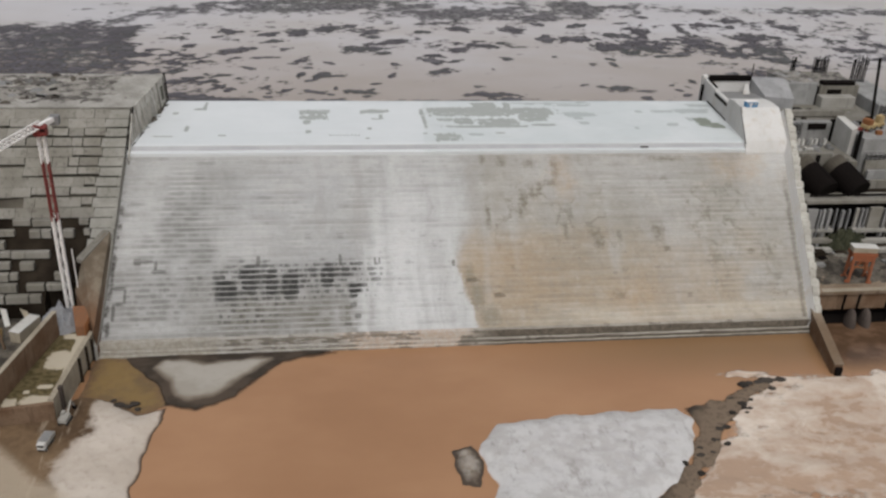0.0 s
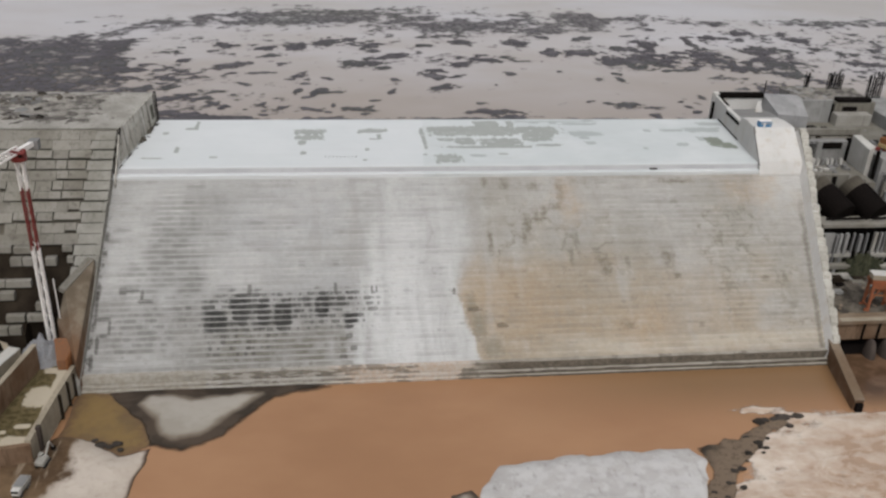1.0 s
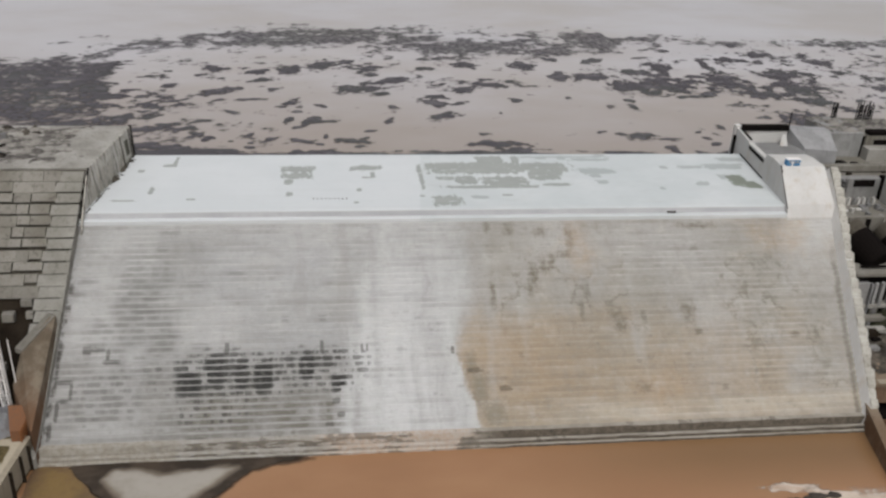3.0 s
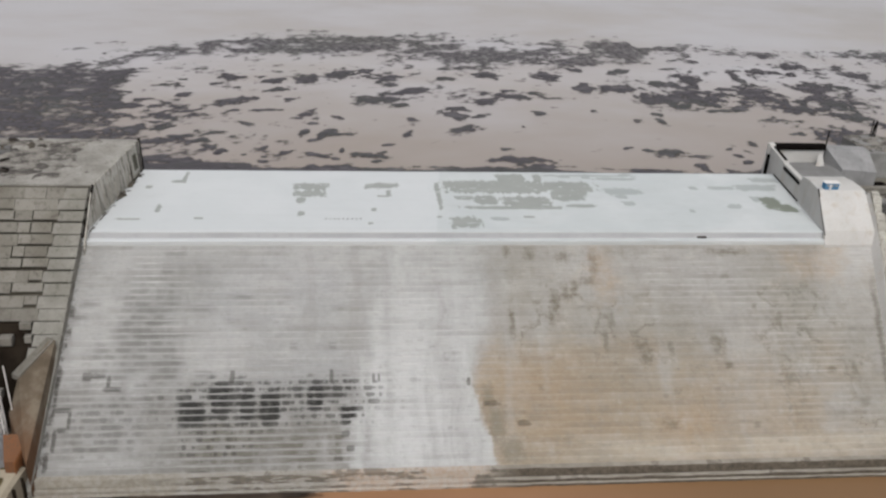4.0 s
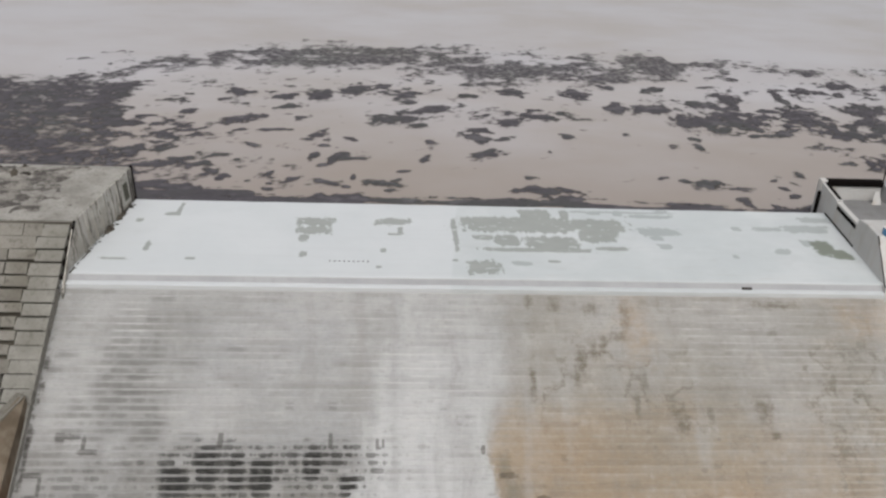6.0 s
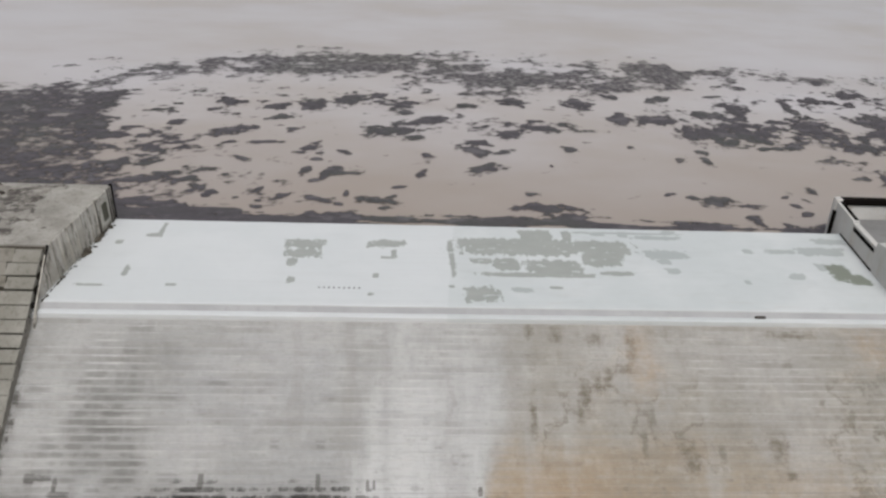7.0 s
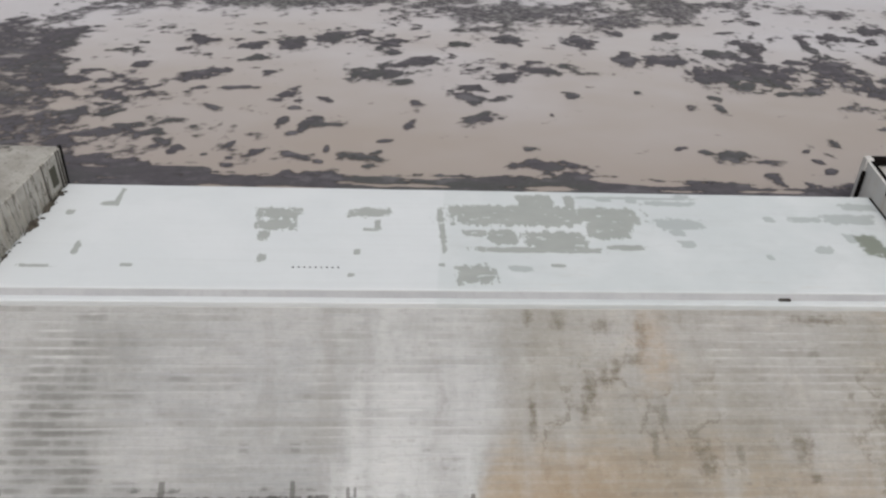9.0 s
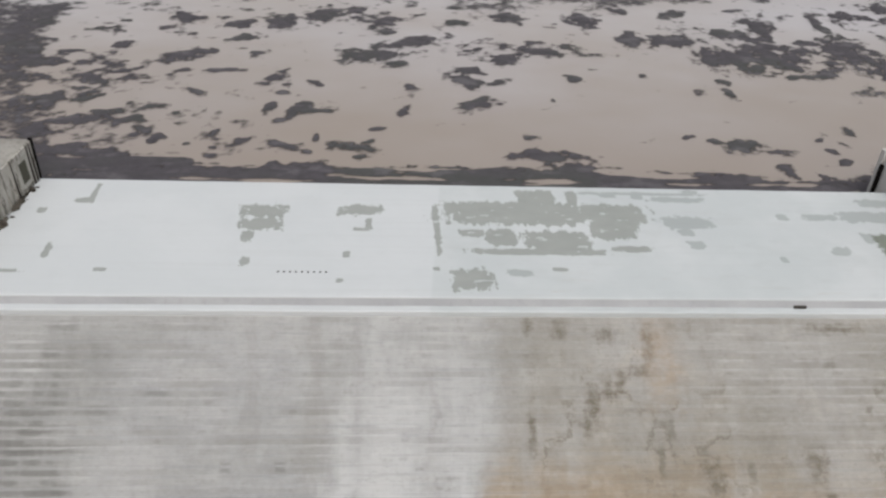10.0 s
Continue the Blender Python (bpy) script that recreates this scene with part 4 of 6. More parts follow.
def drifting_weed():
    """Every mat that stands out is a thing of its own; the flecks stay together."""
    whole = sheet("floating_weed", -330, 420, 68, 350, 0.95, weed_height, WEED, LAKE_Z - 0.05, smooth=False)
    me = whole.data
    co = [tuple(v.co) for v in me.vertices]
    faces = [tuple(p.vertices) for p in me.polygons]
    root = list(range(len(co)))

    def find(i):
        while root[i] != i:
            root[i] = root[root[i]]
            i = root[i]
        return i

    for f in faces:
        a = find(f[0])
        for k in f[1:]:
            root[find(k)] = a
    pieces = {}
    for f in faces:
        pieces.setdefault(find(f[0]), []).append(f)
    order = sorted(pieces.values(), key=len, reverse=True)
    bpy.data.objects.remove(whole)

    def build(name, group):
        used = sorted({k for f in group for k in f})
        at = {k: i for i, k in enumerate(used)}
        part_me = bpy.data.meshes.new(name)
        part_me.from_pydata([co[k] for k in used], [], [tuple(at[k] for k in f) for f in group])
        part_me.materials.append(WEED)
        return new(name, part_me)

    large = [g for g in order if len(g) >= 36][:240]
    for n, g in enumerate(large):
        words = "broad raft of dark grey-brown floating weed" if len(g) > 2500 else ("ragged mat of dark floating weed on the lake" if len(g) > 200 else "small drifting patch of dark floating weed")
        tagged(build("weed_mat", g), words, "weed mat", group="weed mats on the lake")
    rest = [f for g in order[len(large):] for f in g]
    tagged(build("weed_flecks", rest), "scattered flecks of floating weed", "water weed", kind="stuff")


drifting_weed()


# ---- the dam ----
def x_left(y):
    return -135.8 + (0.134 * y if y > 0 else 0.078 * y)


def x_right(y):
    return 136.6 + 0.09 * y


def x_right_face(y):
    return 156.5 + 0.13 * y


RISE, RUN, LIP = 1.48, 1.85, 55.6
CREST_Z, CREST_BACK = 59.35, 61.5

dam = thing("dam", "overflow dam with a stepped grey and tan concrete face", "dam", kind="structure")
part("crest", side_profile([(2.9, 40), (2.9, CREST_Z - 0.25), (3.15, CREST_Z), (CREST_BACK, CREST_Z), (CREST_BACK, 40)], lambda y: x_left(y) - 2, lambda y: x_right(y) + 1.0, 60, 0.12, 1), CREST, dam, "broad flat whitish concrete crest with worn grey patches")
part("lip_riser", side_profile([(1.85, 45), (1.85, 57.3), (2.86, 59.0), (2.9, 45)], lambda y: x_left(y) - 1.5, lambda y: x_right(y) - 0.1, 60, 0.08, 2), LIP_GREY, dam, "narrow sloping grey band under the crest")
part("lip_ledge", side_profile([(-0.4, 45), (-0.4, 57.0), (-0.1, 57.25), (1.9, 57.25), (1.9, 45)], lambda y: x_left(y) - 1.5, lambda y: x_right(y) - 0.1, 60, 0.10, 3), CREST, dam, "pale concrete ledge along the top of the steps")
part("broken_edge", box(87.0, 90.6, 1.5, 2.5, 57.0, 57.9, 0.1), ROCK, dam, "dark broken edge of the ledge")
for k in range(9):
    part("anchor_hole", box(-52.3 + k * 1.6, -51.8 + k * 1.6, 13.5, 14.0, CREST_Z - 0.1, CREST_Z + 0.13), JOINT, dam)
count = 34
for i in range(count):
    z1 = LIP - i * RISE
    y0 = -0.4 - i * RUN
    # sloped riser, then a tread that falls slightly forward
    prof = [(y0 - 1.05, z1 - RISE), (y0 - 0.16, z1 - 0.16), (y0 + 0.06, z1), (y0 + 5.0, z1 + 0.10), (y0 + 5.0, z1 - 4.5), (y0 - 1.05, z1 - 4.5)]
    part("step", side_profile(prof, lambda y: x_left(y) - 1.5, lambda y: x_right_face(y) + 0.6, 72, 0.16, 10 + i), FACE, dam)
y0 = -0.4 - count * RUN
z0 = LIP - count * RISE
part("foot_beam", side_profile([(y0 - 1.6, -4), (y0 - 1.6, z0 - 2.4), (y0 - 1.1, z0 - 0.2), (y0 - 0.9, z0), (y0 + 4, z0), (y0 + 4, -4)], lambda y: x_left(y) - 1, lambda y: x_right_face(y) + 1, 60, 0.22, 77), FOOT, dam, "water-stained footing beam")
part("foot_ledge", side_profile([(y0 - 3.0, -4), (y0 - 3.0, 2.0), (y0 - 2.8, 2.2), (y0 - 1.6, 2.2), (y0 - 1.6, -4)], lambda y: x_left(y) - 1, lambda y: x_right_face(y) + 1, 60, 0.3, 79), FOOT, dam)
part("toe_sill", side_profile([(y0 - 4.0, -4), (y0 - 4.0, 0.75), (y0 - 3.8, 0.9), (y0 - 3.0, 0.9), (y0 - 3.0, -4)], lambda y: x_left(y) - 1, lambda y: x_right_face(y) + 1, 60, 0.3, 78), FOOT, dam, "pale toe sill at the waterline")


# ---- the abutment of big blocks ----
def batter(bm, spread=0.0, lean=1.0):
    """Leans whatever stands along the crest's side wall back towards its top."""
    for v in bm.verts:
        if v.co.x > x_left(v.co.y) - 3.0:
            k = min(1.0, max(0.0, (v.co.z - CREST_Z) / (72.0 - CREST_Z)))
            v.co.x += spread * (1 - k) * max(0.0, 1 - abs(v.co.y - 6) / 50) - lean * k
    return bm


abutment = thing("abutment_block", "weathered beige abutment of coursed concrete blocks", "dam abutment", kind="structure")
TOP = 72.0
y_top = (TOP - 60.5) / 0.87
y_mid = (41.2 - 60.5) / 0.87 + 1.6
# near-black core paints the shade seen between the blocks
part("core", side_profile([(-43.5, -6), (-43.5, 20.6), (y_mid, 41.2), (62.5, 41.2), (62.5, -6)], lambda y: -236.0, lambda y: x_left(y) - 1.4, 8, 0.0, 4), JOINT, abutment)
part("upper_core", side_profile([(y_mid, 41.2), (y_top + 1.6, TOP - 0.6), (62.5, TOP - 0.6), (62.5, 41.2)], lambda y: -236.0, lambda y: x_left(y) - 2.0, 8, 0.0, 4), BROWN_JOINT, abutment)
part("far_wing", side_profile([(-60, -6), (-60, 4), (14, 71), (61, 71), (61, -6)], lambda y: -620.0, lambda y: -236.0, 4), BLOCK_PLAIN, abutment)
part("top_slab", side_profile([(y_top + 2.0, TOP - 0.6), (y_top + 2.0, TOP), (62.8, TOP), (62.8, TOP - 0.6)], lambda y: -236.0, lambda y: x_left(y) - 1.48, 40, 0.1, 5), TOP_SLAB, abutment, "dusty concrete top")
part("crest_side_wall", batter(side_profile([(-3, 55), (0, CREST_Z + 0.1), (14.6, TOP - 0.1), (38, TOP - 0.05), (62.6, TOP - 0.1), (62.6, 50), (38, 50), (6, 50), (-3, 50)], lambda y: x_left(y) - 0.45, lambda y: x_left(y), 4), 1.0), SIDE, abutment, "streaked side wall above the crest")


def upright(name, y0, y1, z0, z1, inner, outer, mat, label=""):
    """A strip on the battered face of the side wall."""
    bm = side_profile([(y0, z0), (y0, z1), (y1, z1), (y1, z0)], lambda y: x_left(y) - inner, lambda y: x_left(y) + outer)
    return part(name, batter(bm, 1.0), mat, abutment, label)


for k in range(9):
    yy = 16.5 + k * 5.2 + random.uniform(-0.8, 0.8)
    w = random.uniform(0.25, 0.6)
    upright("pilaster", yy, yy + w, CREST_Z, TOP + 0.1, 0.2, 0.14, SIDE if k % 4 else BLOCK_PLAIN)
upright("hatch_frame", 50.8, 57.8, 61.0, 70.2, 0.3, 0.10, COPE, "pale frame round the hatch")
upright("hatch", 52.4, 56.4, 62.4, 68.8, 0.3, 0.16, paint("olive_hatch", (0.085, 0.085, 0.066), 0.8), "dark olive hatch")
for yy in (48.6, 58.4, 60.2):
    upright("formwork_rib", yy, yy + 0.3, CREST_Z, TOP, 0.2, 0.22, ROCK)
part("end_post", batter(side_profile([(61.9, 46), (61.9, TOP + 0.5), (63.0, TOP + 0.5), (63.0, 46)], lambda y: x_left(61) - 0.5, lambda y: x_left(61) + 0.5)), DARK, abutment, "dark steel post at the water's edge")
part("side_edge", batter(side_profile([(-0.6, 58.6), (14.2, 71.6), (14.8, 72.3), (15.1, 71.6), (0.3, 58.6)], lambda y: x_left(y) - 0.3, lambda y: x_left(y) + 0.3)), DARK, abutment, "dark edge strip")
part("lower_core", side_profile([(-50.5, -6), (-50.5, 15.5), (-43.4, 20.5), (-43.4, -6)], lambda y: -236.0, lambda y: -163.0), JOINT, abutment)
course = 2.96
rows_n = int((TOP - 14) / course)
for i in range(rows_n):
    z1 = TOP - i * course
    yb = (z1 - 60.5) / 0.87
    px = x_left(yb) - 9.5 - (1.2 if i % 2 else 0.0) - (6.0 if z1 < 34 else 0.0)
    run = random.random() < 0.55
    px = min(px, -164.0) if z1 < 21.5 else px
    while px > -214:
        w = random.choice((4.4, 6.2, 7.4, 8.8, 10.5) if z1 > 38 else (3.2, 4.2, 5.5, 7.0, 9.0))
        hollow = z1 < 41 and (-164 < px - w / 2 < -147) and 24 < z1
        gone = random.random() < (0.72 if hollow else (0.34 if z1 < 34 else (0.13 if z1 < 42 else 0.02)))
        if not gone:
            push = random.uniform(-0.12, 0.16)
            gap = random.choice((0.45, 0.6, 0.75, 0.9)) if run else random.choice((0.03, 0.06, 0.1, 0.16))
            if z1 < 42:
                gap = random.choice((0.05, 0.15, 0.4, 0.7))
            side = random.choice((0.06, 0.12, 0.2, 0.28)) if run else random.choice((0.02, 0.03, 0.05, 0.1))
            side += (0.35 if z1 < 40 else 0.0) * random.random()
            yl = yb - (course - gap) / 0.87
            if z1 > 41:
                prof = [(yl - 0.5 - push, z1 - course + gap), (yb - 0.75 - push, z1 - 0.15), (yb - 0.5 - push, z1), (yb - 0.30, z1 - 0.05), (yb + 0.3, z1 - course + gap)]
            else:
                prof = [(yl + 0.3 - push, z1 - course + gap), (yl + 0.6 - push, z1 - 0.2), (yl + 0.9 - push, z1 - 0.02), (yb - 0.3, z1), (yb - 0.1, z1 - course + gap)]
            bm = side_profile(prof, lambda y, q=px, v=w: q - v + side, lambda y, q=px: q - side)
            part("block", bm, BLOCK, abutment)
        px -= w
        if random.random() < (0.3 if run else 0.22):
            run = not run
# plain return of the abutment beside the spillway face
for i in range(14):
    z1 = 71.9 - i * course
    yb = (z1 - 60.5) / 0.87
    o = random.uniform(-0.25, 0.3)
    gap = random.choice((0.08, 0.2, 0.4, 0.5))
    part("corner_block", batter(side_profile([(yb - 3.9 - o, z1 - course + gap), (yb - 1.1 - o, z1 - 0.3), (yb - 0.8 - o, z1 - 0.1), (yb - 0.3, z1 - 0.15), (yb - 0.1, z1 - course + gap)], lambda y: x_left(y) - 9.3 - (1.0 if i % 2 else 0), lambda y: x_left(y) - 0.5)), CORNER, abutment)


# ---- training walls ----
def wall_slope(name, label, y_a, y_b, top, x_in, x_out, mat, n, jitter=0.0):
    """A battered wall down a slope, with coping blocks along its top."""
    ob = thing(name, label, "training wall", kind="structure")
    bm = bmesh.new()
    rings = []
    for k in range(9):
        y = y_a + (y_b - y_a) * k / 8
        face = 54.8 + 0.8 * y
        rings.append([bm.verts.new(p) for p in ((x_in(y) - 2.2, y, face - 2.0), (x_in(y) + 0.6, y, top(y)), (x_out(y), y, top(y)), (x_out(y), y, max(-5.0, top(y) - 36)))])
    for a, b in zip(rings, rings[1:]):
        for i in range(4):
            bm.faces.new((a[i], a[(i + 1) % 4], b[(i + 1) % 4], b[i]))
    bm.faces.new(rings[0])
    bm.faces.new(list(reversed(rings[-1])))
    part("wall", solid(bm), PIER, ob)
    for k in range(n):
        y1 = y_a + (y_b - y_a) * k / n
        y2 = y_a + (y_b - y_a) * (k + 0.95) / n
        o, lift_z = random.uniform(0, jitter), random.uniform(0.1, 0.9)
        drop = random.uniform(0.3, 0.9)
        bm = bmesh.new()
        rings = []
        for y, up, shrink in ((y1, 0.0, 0.35), (y1 + (y2 - y1) * 0.18, 0.25, 0.0), (y1 + (y2 - y1) * 0.8, 0.1, random.uniform(0.0, 0.3)), (y2, -drop, 0.5)):
            zt = top(y) + lift_z + up
            rings.append([bm.verts.new(p) for p in ((x_in(y) + 0.75, y, zt - 2.6), (x_in(y) + 0.8, y, zt), (x_out(y) - 0.5 + o - shrink, y, zt + 0.05), (x_out(y) + 0.3 + o - shrink, y, zt - 0.5), (x_out(y) + 0.3 + o * 0.6 - shrink, y, zt - 2.6))])
        for p, q in zip(rings, rings[1:]):
            for i in range(5):
                bm.faces.new((p[i], p[(i + 1) % 5], q[(i + 1) % 5], q[i]))
        bm.faces.new(rings[0])
        bm.faces.new(list(reversed(rings[-1])))
        part("coping_block", solid(bm), mat, ob)
    return ob


wall_slope("training_wall", "pale sloping training wall with a stepped block coping", 15.5, -65.0, lambda y: min(70.6, 60.0 + 0.8 * y), x_right_face, lambda y: x_right_face(y) + 3.3, COPE, 26, 1.3)
def wing_material():
    """Grey-tan concrete with rusty mud run down over its lower part."""
    m = Mat("stained_wing_concrete", 0.92)
    big = m.noise((0.12, 0.12, 0.07), 5, 0.62)
    run = m.noise((0.5, 0.5, 0.05), 5, 0.6)
    c = m.mix(m.step(big, 0.38, 0.62), (0.098, 0.078, 0.056), (0.168, 0.14, 0.106))
    c = m.mix(m.mul(m.step(run, 0.5, 0.7), 0.5), c, (0.12, 0.09, 0.065))
    mud = m.step(m.add(m.z, m.add(m.mul(m.sub(big, 0.5), 18), m.mul(m.sub(run, 0.5), 12))), 27, 12)
    c = m.mix(m.mul(mud, 0.8), c, (0.125, 0.066, 0.036))
    m.bump(run, 0.4, 0.3)
    return m.done(c)


wing = thing("wing_wall", "brown-stained concrete wing wall beside the steps", "wing wall", kind="structure")


def hull(points, jitter=0.0):
    bm = bmesh.new()
    for p in points:
        bm.verts.new(p)
    bmesh.ops.convex_hull(bm, input=bm.verts)
    bmesh.ops.delete(bm, geom=[v for v in bm.verts if not v.link_faces], context="VERTS")
    return solid(bm)


part("wall", hull([(-139.6, -32, 36.6), (-141.4, -33, 36.8), (-148.8, -43, 30.0), (-151.4, -49, 20.0), (-142.0, -66, 13.0), (-141.4, -67, 0), (-139.4, -34, 0), (-152, -50, 0), (-150, -36, 0)]), wing_material(), wing)
part("coping", hull([(-139.8, -31.6, 36.6), (-142.6, -30.6, 36.9), (-151.2, -41.6, 30.2), (-148.4, -43.6, 30.2), (-139.8, -33.2, 36.9), (-142.6, -31.0, 35.6), (-151.2, -41.9, 28.6), (-148.6, -43.4, 28.4)]), BLOCK, wing, "weathered sloping coping")
kerb = thing("kerb", "thin pale concrete kerb down the edge of the steps", "kerb", kind="structure")
part("kerb_beam", side_profile([(-68, 0), (-68, 4.2), (-2, 56.6), (-2, 50)], lambda y: x_left(y) - 2.2, lambda y: x_left(y) - 0.6, 24, 0.15, 6), BLOCK_PLAIN, kerb)

# ---- pier at the other end of the crest ----
pier = thing("pier", "smooth pale concrete pier with a sloping front", "pier", kind="structure")
part("pier_body", side_profile([(-1.0, 46), (-1.0, 55.6), (1.6, 60.4), (14.2, 71.0), (15.2, 71.6), (24.5, 71.7), (31.2, 70.6), (32.0, 69.6), (32.0, 50)], x_right, lambda y: x_right_face(y) + 0.5 if y < 0 else 156.8, 6), PIER, pier)
part("edge_strip", side_profile([(0.6, 59.0), (14.9, 71.7), (15.5, 71.9), (1.4, 59.0)], lambda y: x_right(y) - 0.12, lambda y: x_right(y) + 0.25), DARK, pier, "dark edge line")


def intake_slot():
    """Open-topped gate slot on the upstream end of the pier."""
    ob = thing("gate_slot", "open-topped concrete gate slot with dark rims", "gate slot", kind="structure")
    part("floor_slab", box(145, 172, 32.2, 71, 46, 61.5), GREY, ob)
    part("back_wall", box(145.4, 168.6, 70.6, 72.4, 44, 67.4, 0.1), PIER, ob)
    part("back_beam", box(145.0, 168.8, 69.9, 72.8, 67.4, 70.0, 0.2), DARK, ob, "dark steel beam across the back")
    part("side_wall", side_profile([(53, 46), (53, 68.6), (70.0, 69.2), (70.0, 46)], lambda y: x_right(y), lambda y: x_right(y) + 2.4), PIER, ob)
    part("side_recess", side_profile([(54.0, 68.6), (54.0, 68.95), (69.4, 69.5), (69.4, 69.1)], lambda y: x_right(y) + 1.0, lambda y: x_right(y) + 2.2), DARK, ob, "dark channel along the top")
    part("corner", box(142.4, 145.2, 69.8, 72.8, 44, 70.1, 0.3), PIER, ob, "pale corner of the slot")
    part("low_wall", side_profile([(32.2, 46), (32.2, 68.4), (52.8, 68.0), (52.8, 46)], lambda y: x_right(y), lambda y: x_right(y) + 2.2), PIER, ob)
    # raised dark stripe that paints the recess shade under the rim
    part("channel", side_profile([(33.0, 66.0), (33.0, 67.5), (51.5, 67.2), (51.5, 65.7)], lambda y: x_right(y) - 0.14, lambda y: x_right(y) + 0.4), DARK, ob, "dark stripe standing in for recess shade below the rim")
    # thin dark strip in place of the shade line at the wall's base
    part("base_joint", side_profile([(31.0, 59.3), (31.0, 60.1), (60.5, 60.1), (60.5, 59.3)], lambda y: x_right(y) - 0.16, lambda y: x_right(y) + 0.3), JOINT, ob, "dark strip for the shade line where the wall meets the crest")
    part("corner_post", box(141.6, 142.6, 68.2, 69.6, 50, 65.8, 0.1), DARK, ob, "dark corner post")
    part("hoist_frame", hull([(163.6, 66, 61.5), (165.2, 66, 61.5), (165.0, 68, 66.4), (166.8, 68, 66.4), (168.4, 68, 61.5), (167.6, 66, 61.5)]), PIER, ob)
    return ob


intake_slot()


def cabin(m):
    ob = thing("site_cabin", "small bright blue site cabin on the pier", "cabin", at=m)
    part("body", box(-2.8, 2.8, -1.3, 1.3, 0, 2.6, 0.08), BLUE, ob)
    door = part("door", box(-0.9, -0.2, -1.38, -1.28, 0.1, 2.1), WHITE, ob)
    part("handle", box(-0.36, -0.28, -1.44, -1.37, 1.0, 1.15), DARK, door)
    part("roof", box(-3.0, 3.0, -1.5, 1.5, 2.6, 2.8, 0.05), WHITE, ob, "white roof")
    for k in (-1.6, 0.2, 1.7):
        part("window_pane", box(k - 0.5, k + 0.5, -1.36, -1.28, 1.2, 2.1), STEEL, ob)
    return ob


cabin(pose(143.2, 16.4, 71.65))

# ---- works beyond the pier ----
def loose(name, bm, mat):
    words = {"concrete_block": ("loose block of grey concrete lying in the works", "block", "loose blocks in the works"), "site_box": ("small dark box of site material on the concrete", "box", "boxes in the works")}[name]
    return tagged(part(name, bm, mat), words[0], words[1], group=words[2])


works = thing("intake_works", "unfinished grey concrete intake blocks under construction", "concrete works", kind="structure")
part("back_wing", box(178, 620, 74, 92, -6, 52), WORKS, works)
part("wing_far", box(250, 620, 30, 74, -6, 58), BLOCK, works)
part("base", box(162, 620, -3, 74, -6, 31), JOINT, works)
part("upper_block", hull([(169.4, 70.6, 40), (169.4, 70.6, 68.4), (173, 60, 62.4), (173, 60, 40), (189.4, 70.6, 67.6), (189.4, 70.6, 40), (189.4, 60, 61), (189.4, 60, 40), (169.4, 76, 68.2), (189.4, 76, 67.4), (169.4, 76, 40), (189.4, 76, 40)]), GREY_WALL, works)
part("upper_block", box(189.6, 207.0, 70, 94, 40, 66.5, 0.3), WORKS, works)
# near-black inserts in these blocks stand for shade in the openings
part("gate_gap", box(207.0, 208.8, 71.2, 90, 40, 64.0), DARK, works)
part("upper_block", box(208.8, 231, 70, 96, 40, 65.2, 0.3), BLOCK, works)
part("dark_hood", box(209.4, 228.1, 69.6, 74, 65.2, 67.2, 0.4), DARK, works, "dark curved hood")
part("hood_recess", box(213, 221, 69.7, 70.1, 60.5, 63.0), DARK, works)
part("pale_panel", box(207.6, 226.8, 64, 70, 40, 60.4, 0.2), BLOCK_PLAIN, works)
part("side_block", box(231.6, 250, 50, 94, 40, 61.0, 0.3), WORKS, works)
part("cross_beam", box(172, 212.5, 49, 52, 55.2, 58.2, 0.15), BLOCK, works)
part("middle_floor", box(172, 232, 44, 70, 31, 54.5), BLOCK, works)
part("recess_back", box(172, 202.6, 42, 46, 31, 54.6, 0.1), WORKS, works)
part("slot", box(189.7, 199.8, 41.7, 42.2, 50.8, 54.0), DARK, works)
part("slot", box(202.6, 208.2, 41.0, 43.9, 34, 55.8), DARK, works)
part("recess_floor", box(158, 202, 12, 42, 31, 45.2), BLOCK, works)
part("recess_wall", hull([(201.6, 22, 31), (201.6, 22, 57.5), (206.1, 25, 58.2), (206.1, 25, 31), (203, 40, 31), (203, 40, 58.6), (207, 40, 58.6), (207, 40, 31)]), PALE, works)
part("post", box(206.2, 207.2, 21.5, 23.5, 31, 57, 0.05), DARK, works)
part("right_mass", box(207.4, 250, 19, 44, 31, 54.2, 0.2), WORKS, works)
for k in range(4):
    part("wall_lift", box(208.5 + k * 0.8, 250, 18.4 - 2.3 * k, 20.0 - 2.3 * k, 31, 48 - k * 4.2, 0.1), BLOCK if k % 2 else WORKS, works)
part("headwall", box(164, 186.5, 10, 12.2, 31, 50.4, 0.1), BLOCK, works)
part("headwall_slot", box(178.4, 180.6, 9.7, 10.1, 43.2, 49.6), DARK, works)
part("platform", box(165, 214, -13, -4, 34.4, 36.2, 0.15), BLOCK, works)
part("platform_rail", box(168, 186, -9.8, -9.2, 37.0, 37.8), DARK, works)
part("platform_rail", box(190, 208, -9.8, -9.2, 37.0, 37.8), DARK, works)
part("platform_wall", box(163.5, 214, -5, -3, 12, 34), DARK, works)
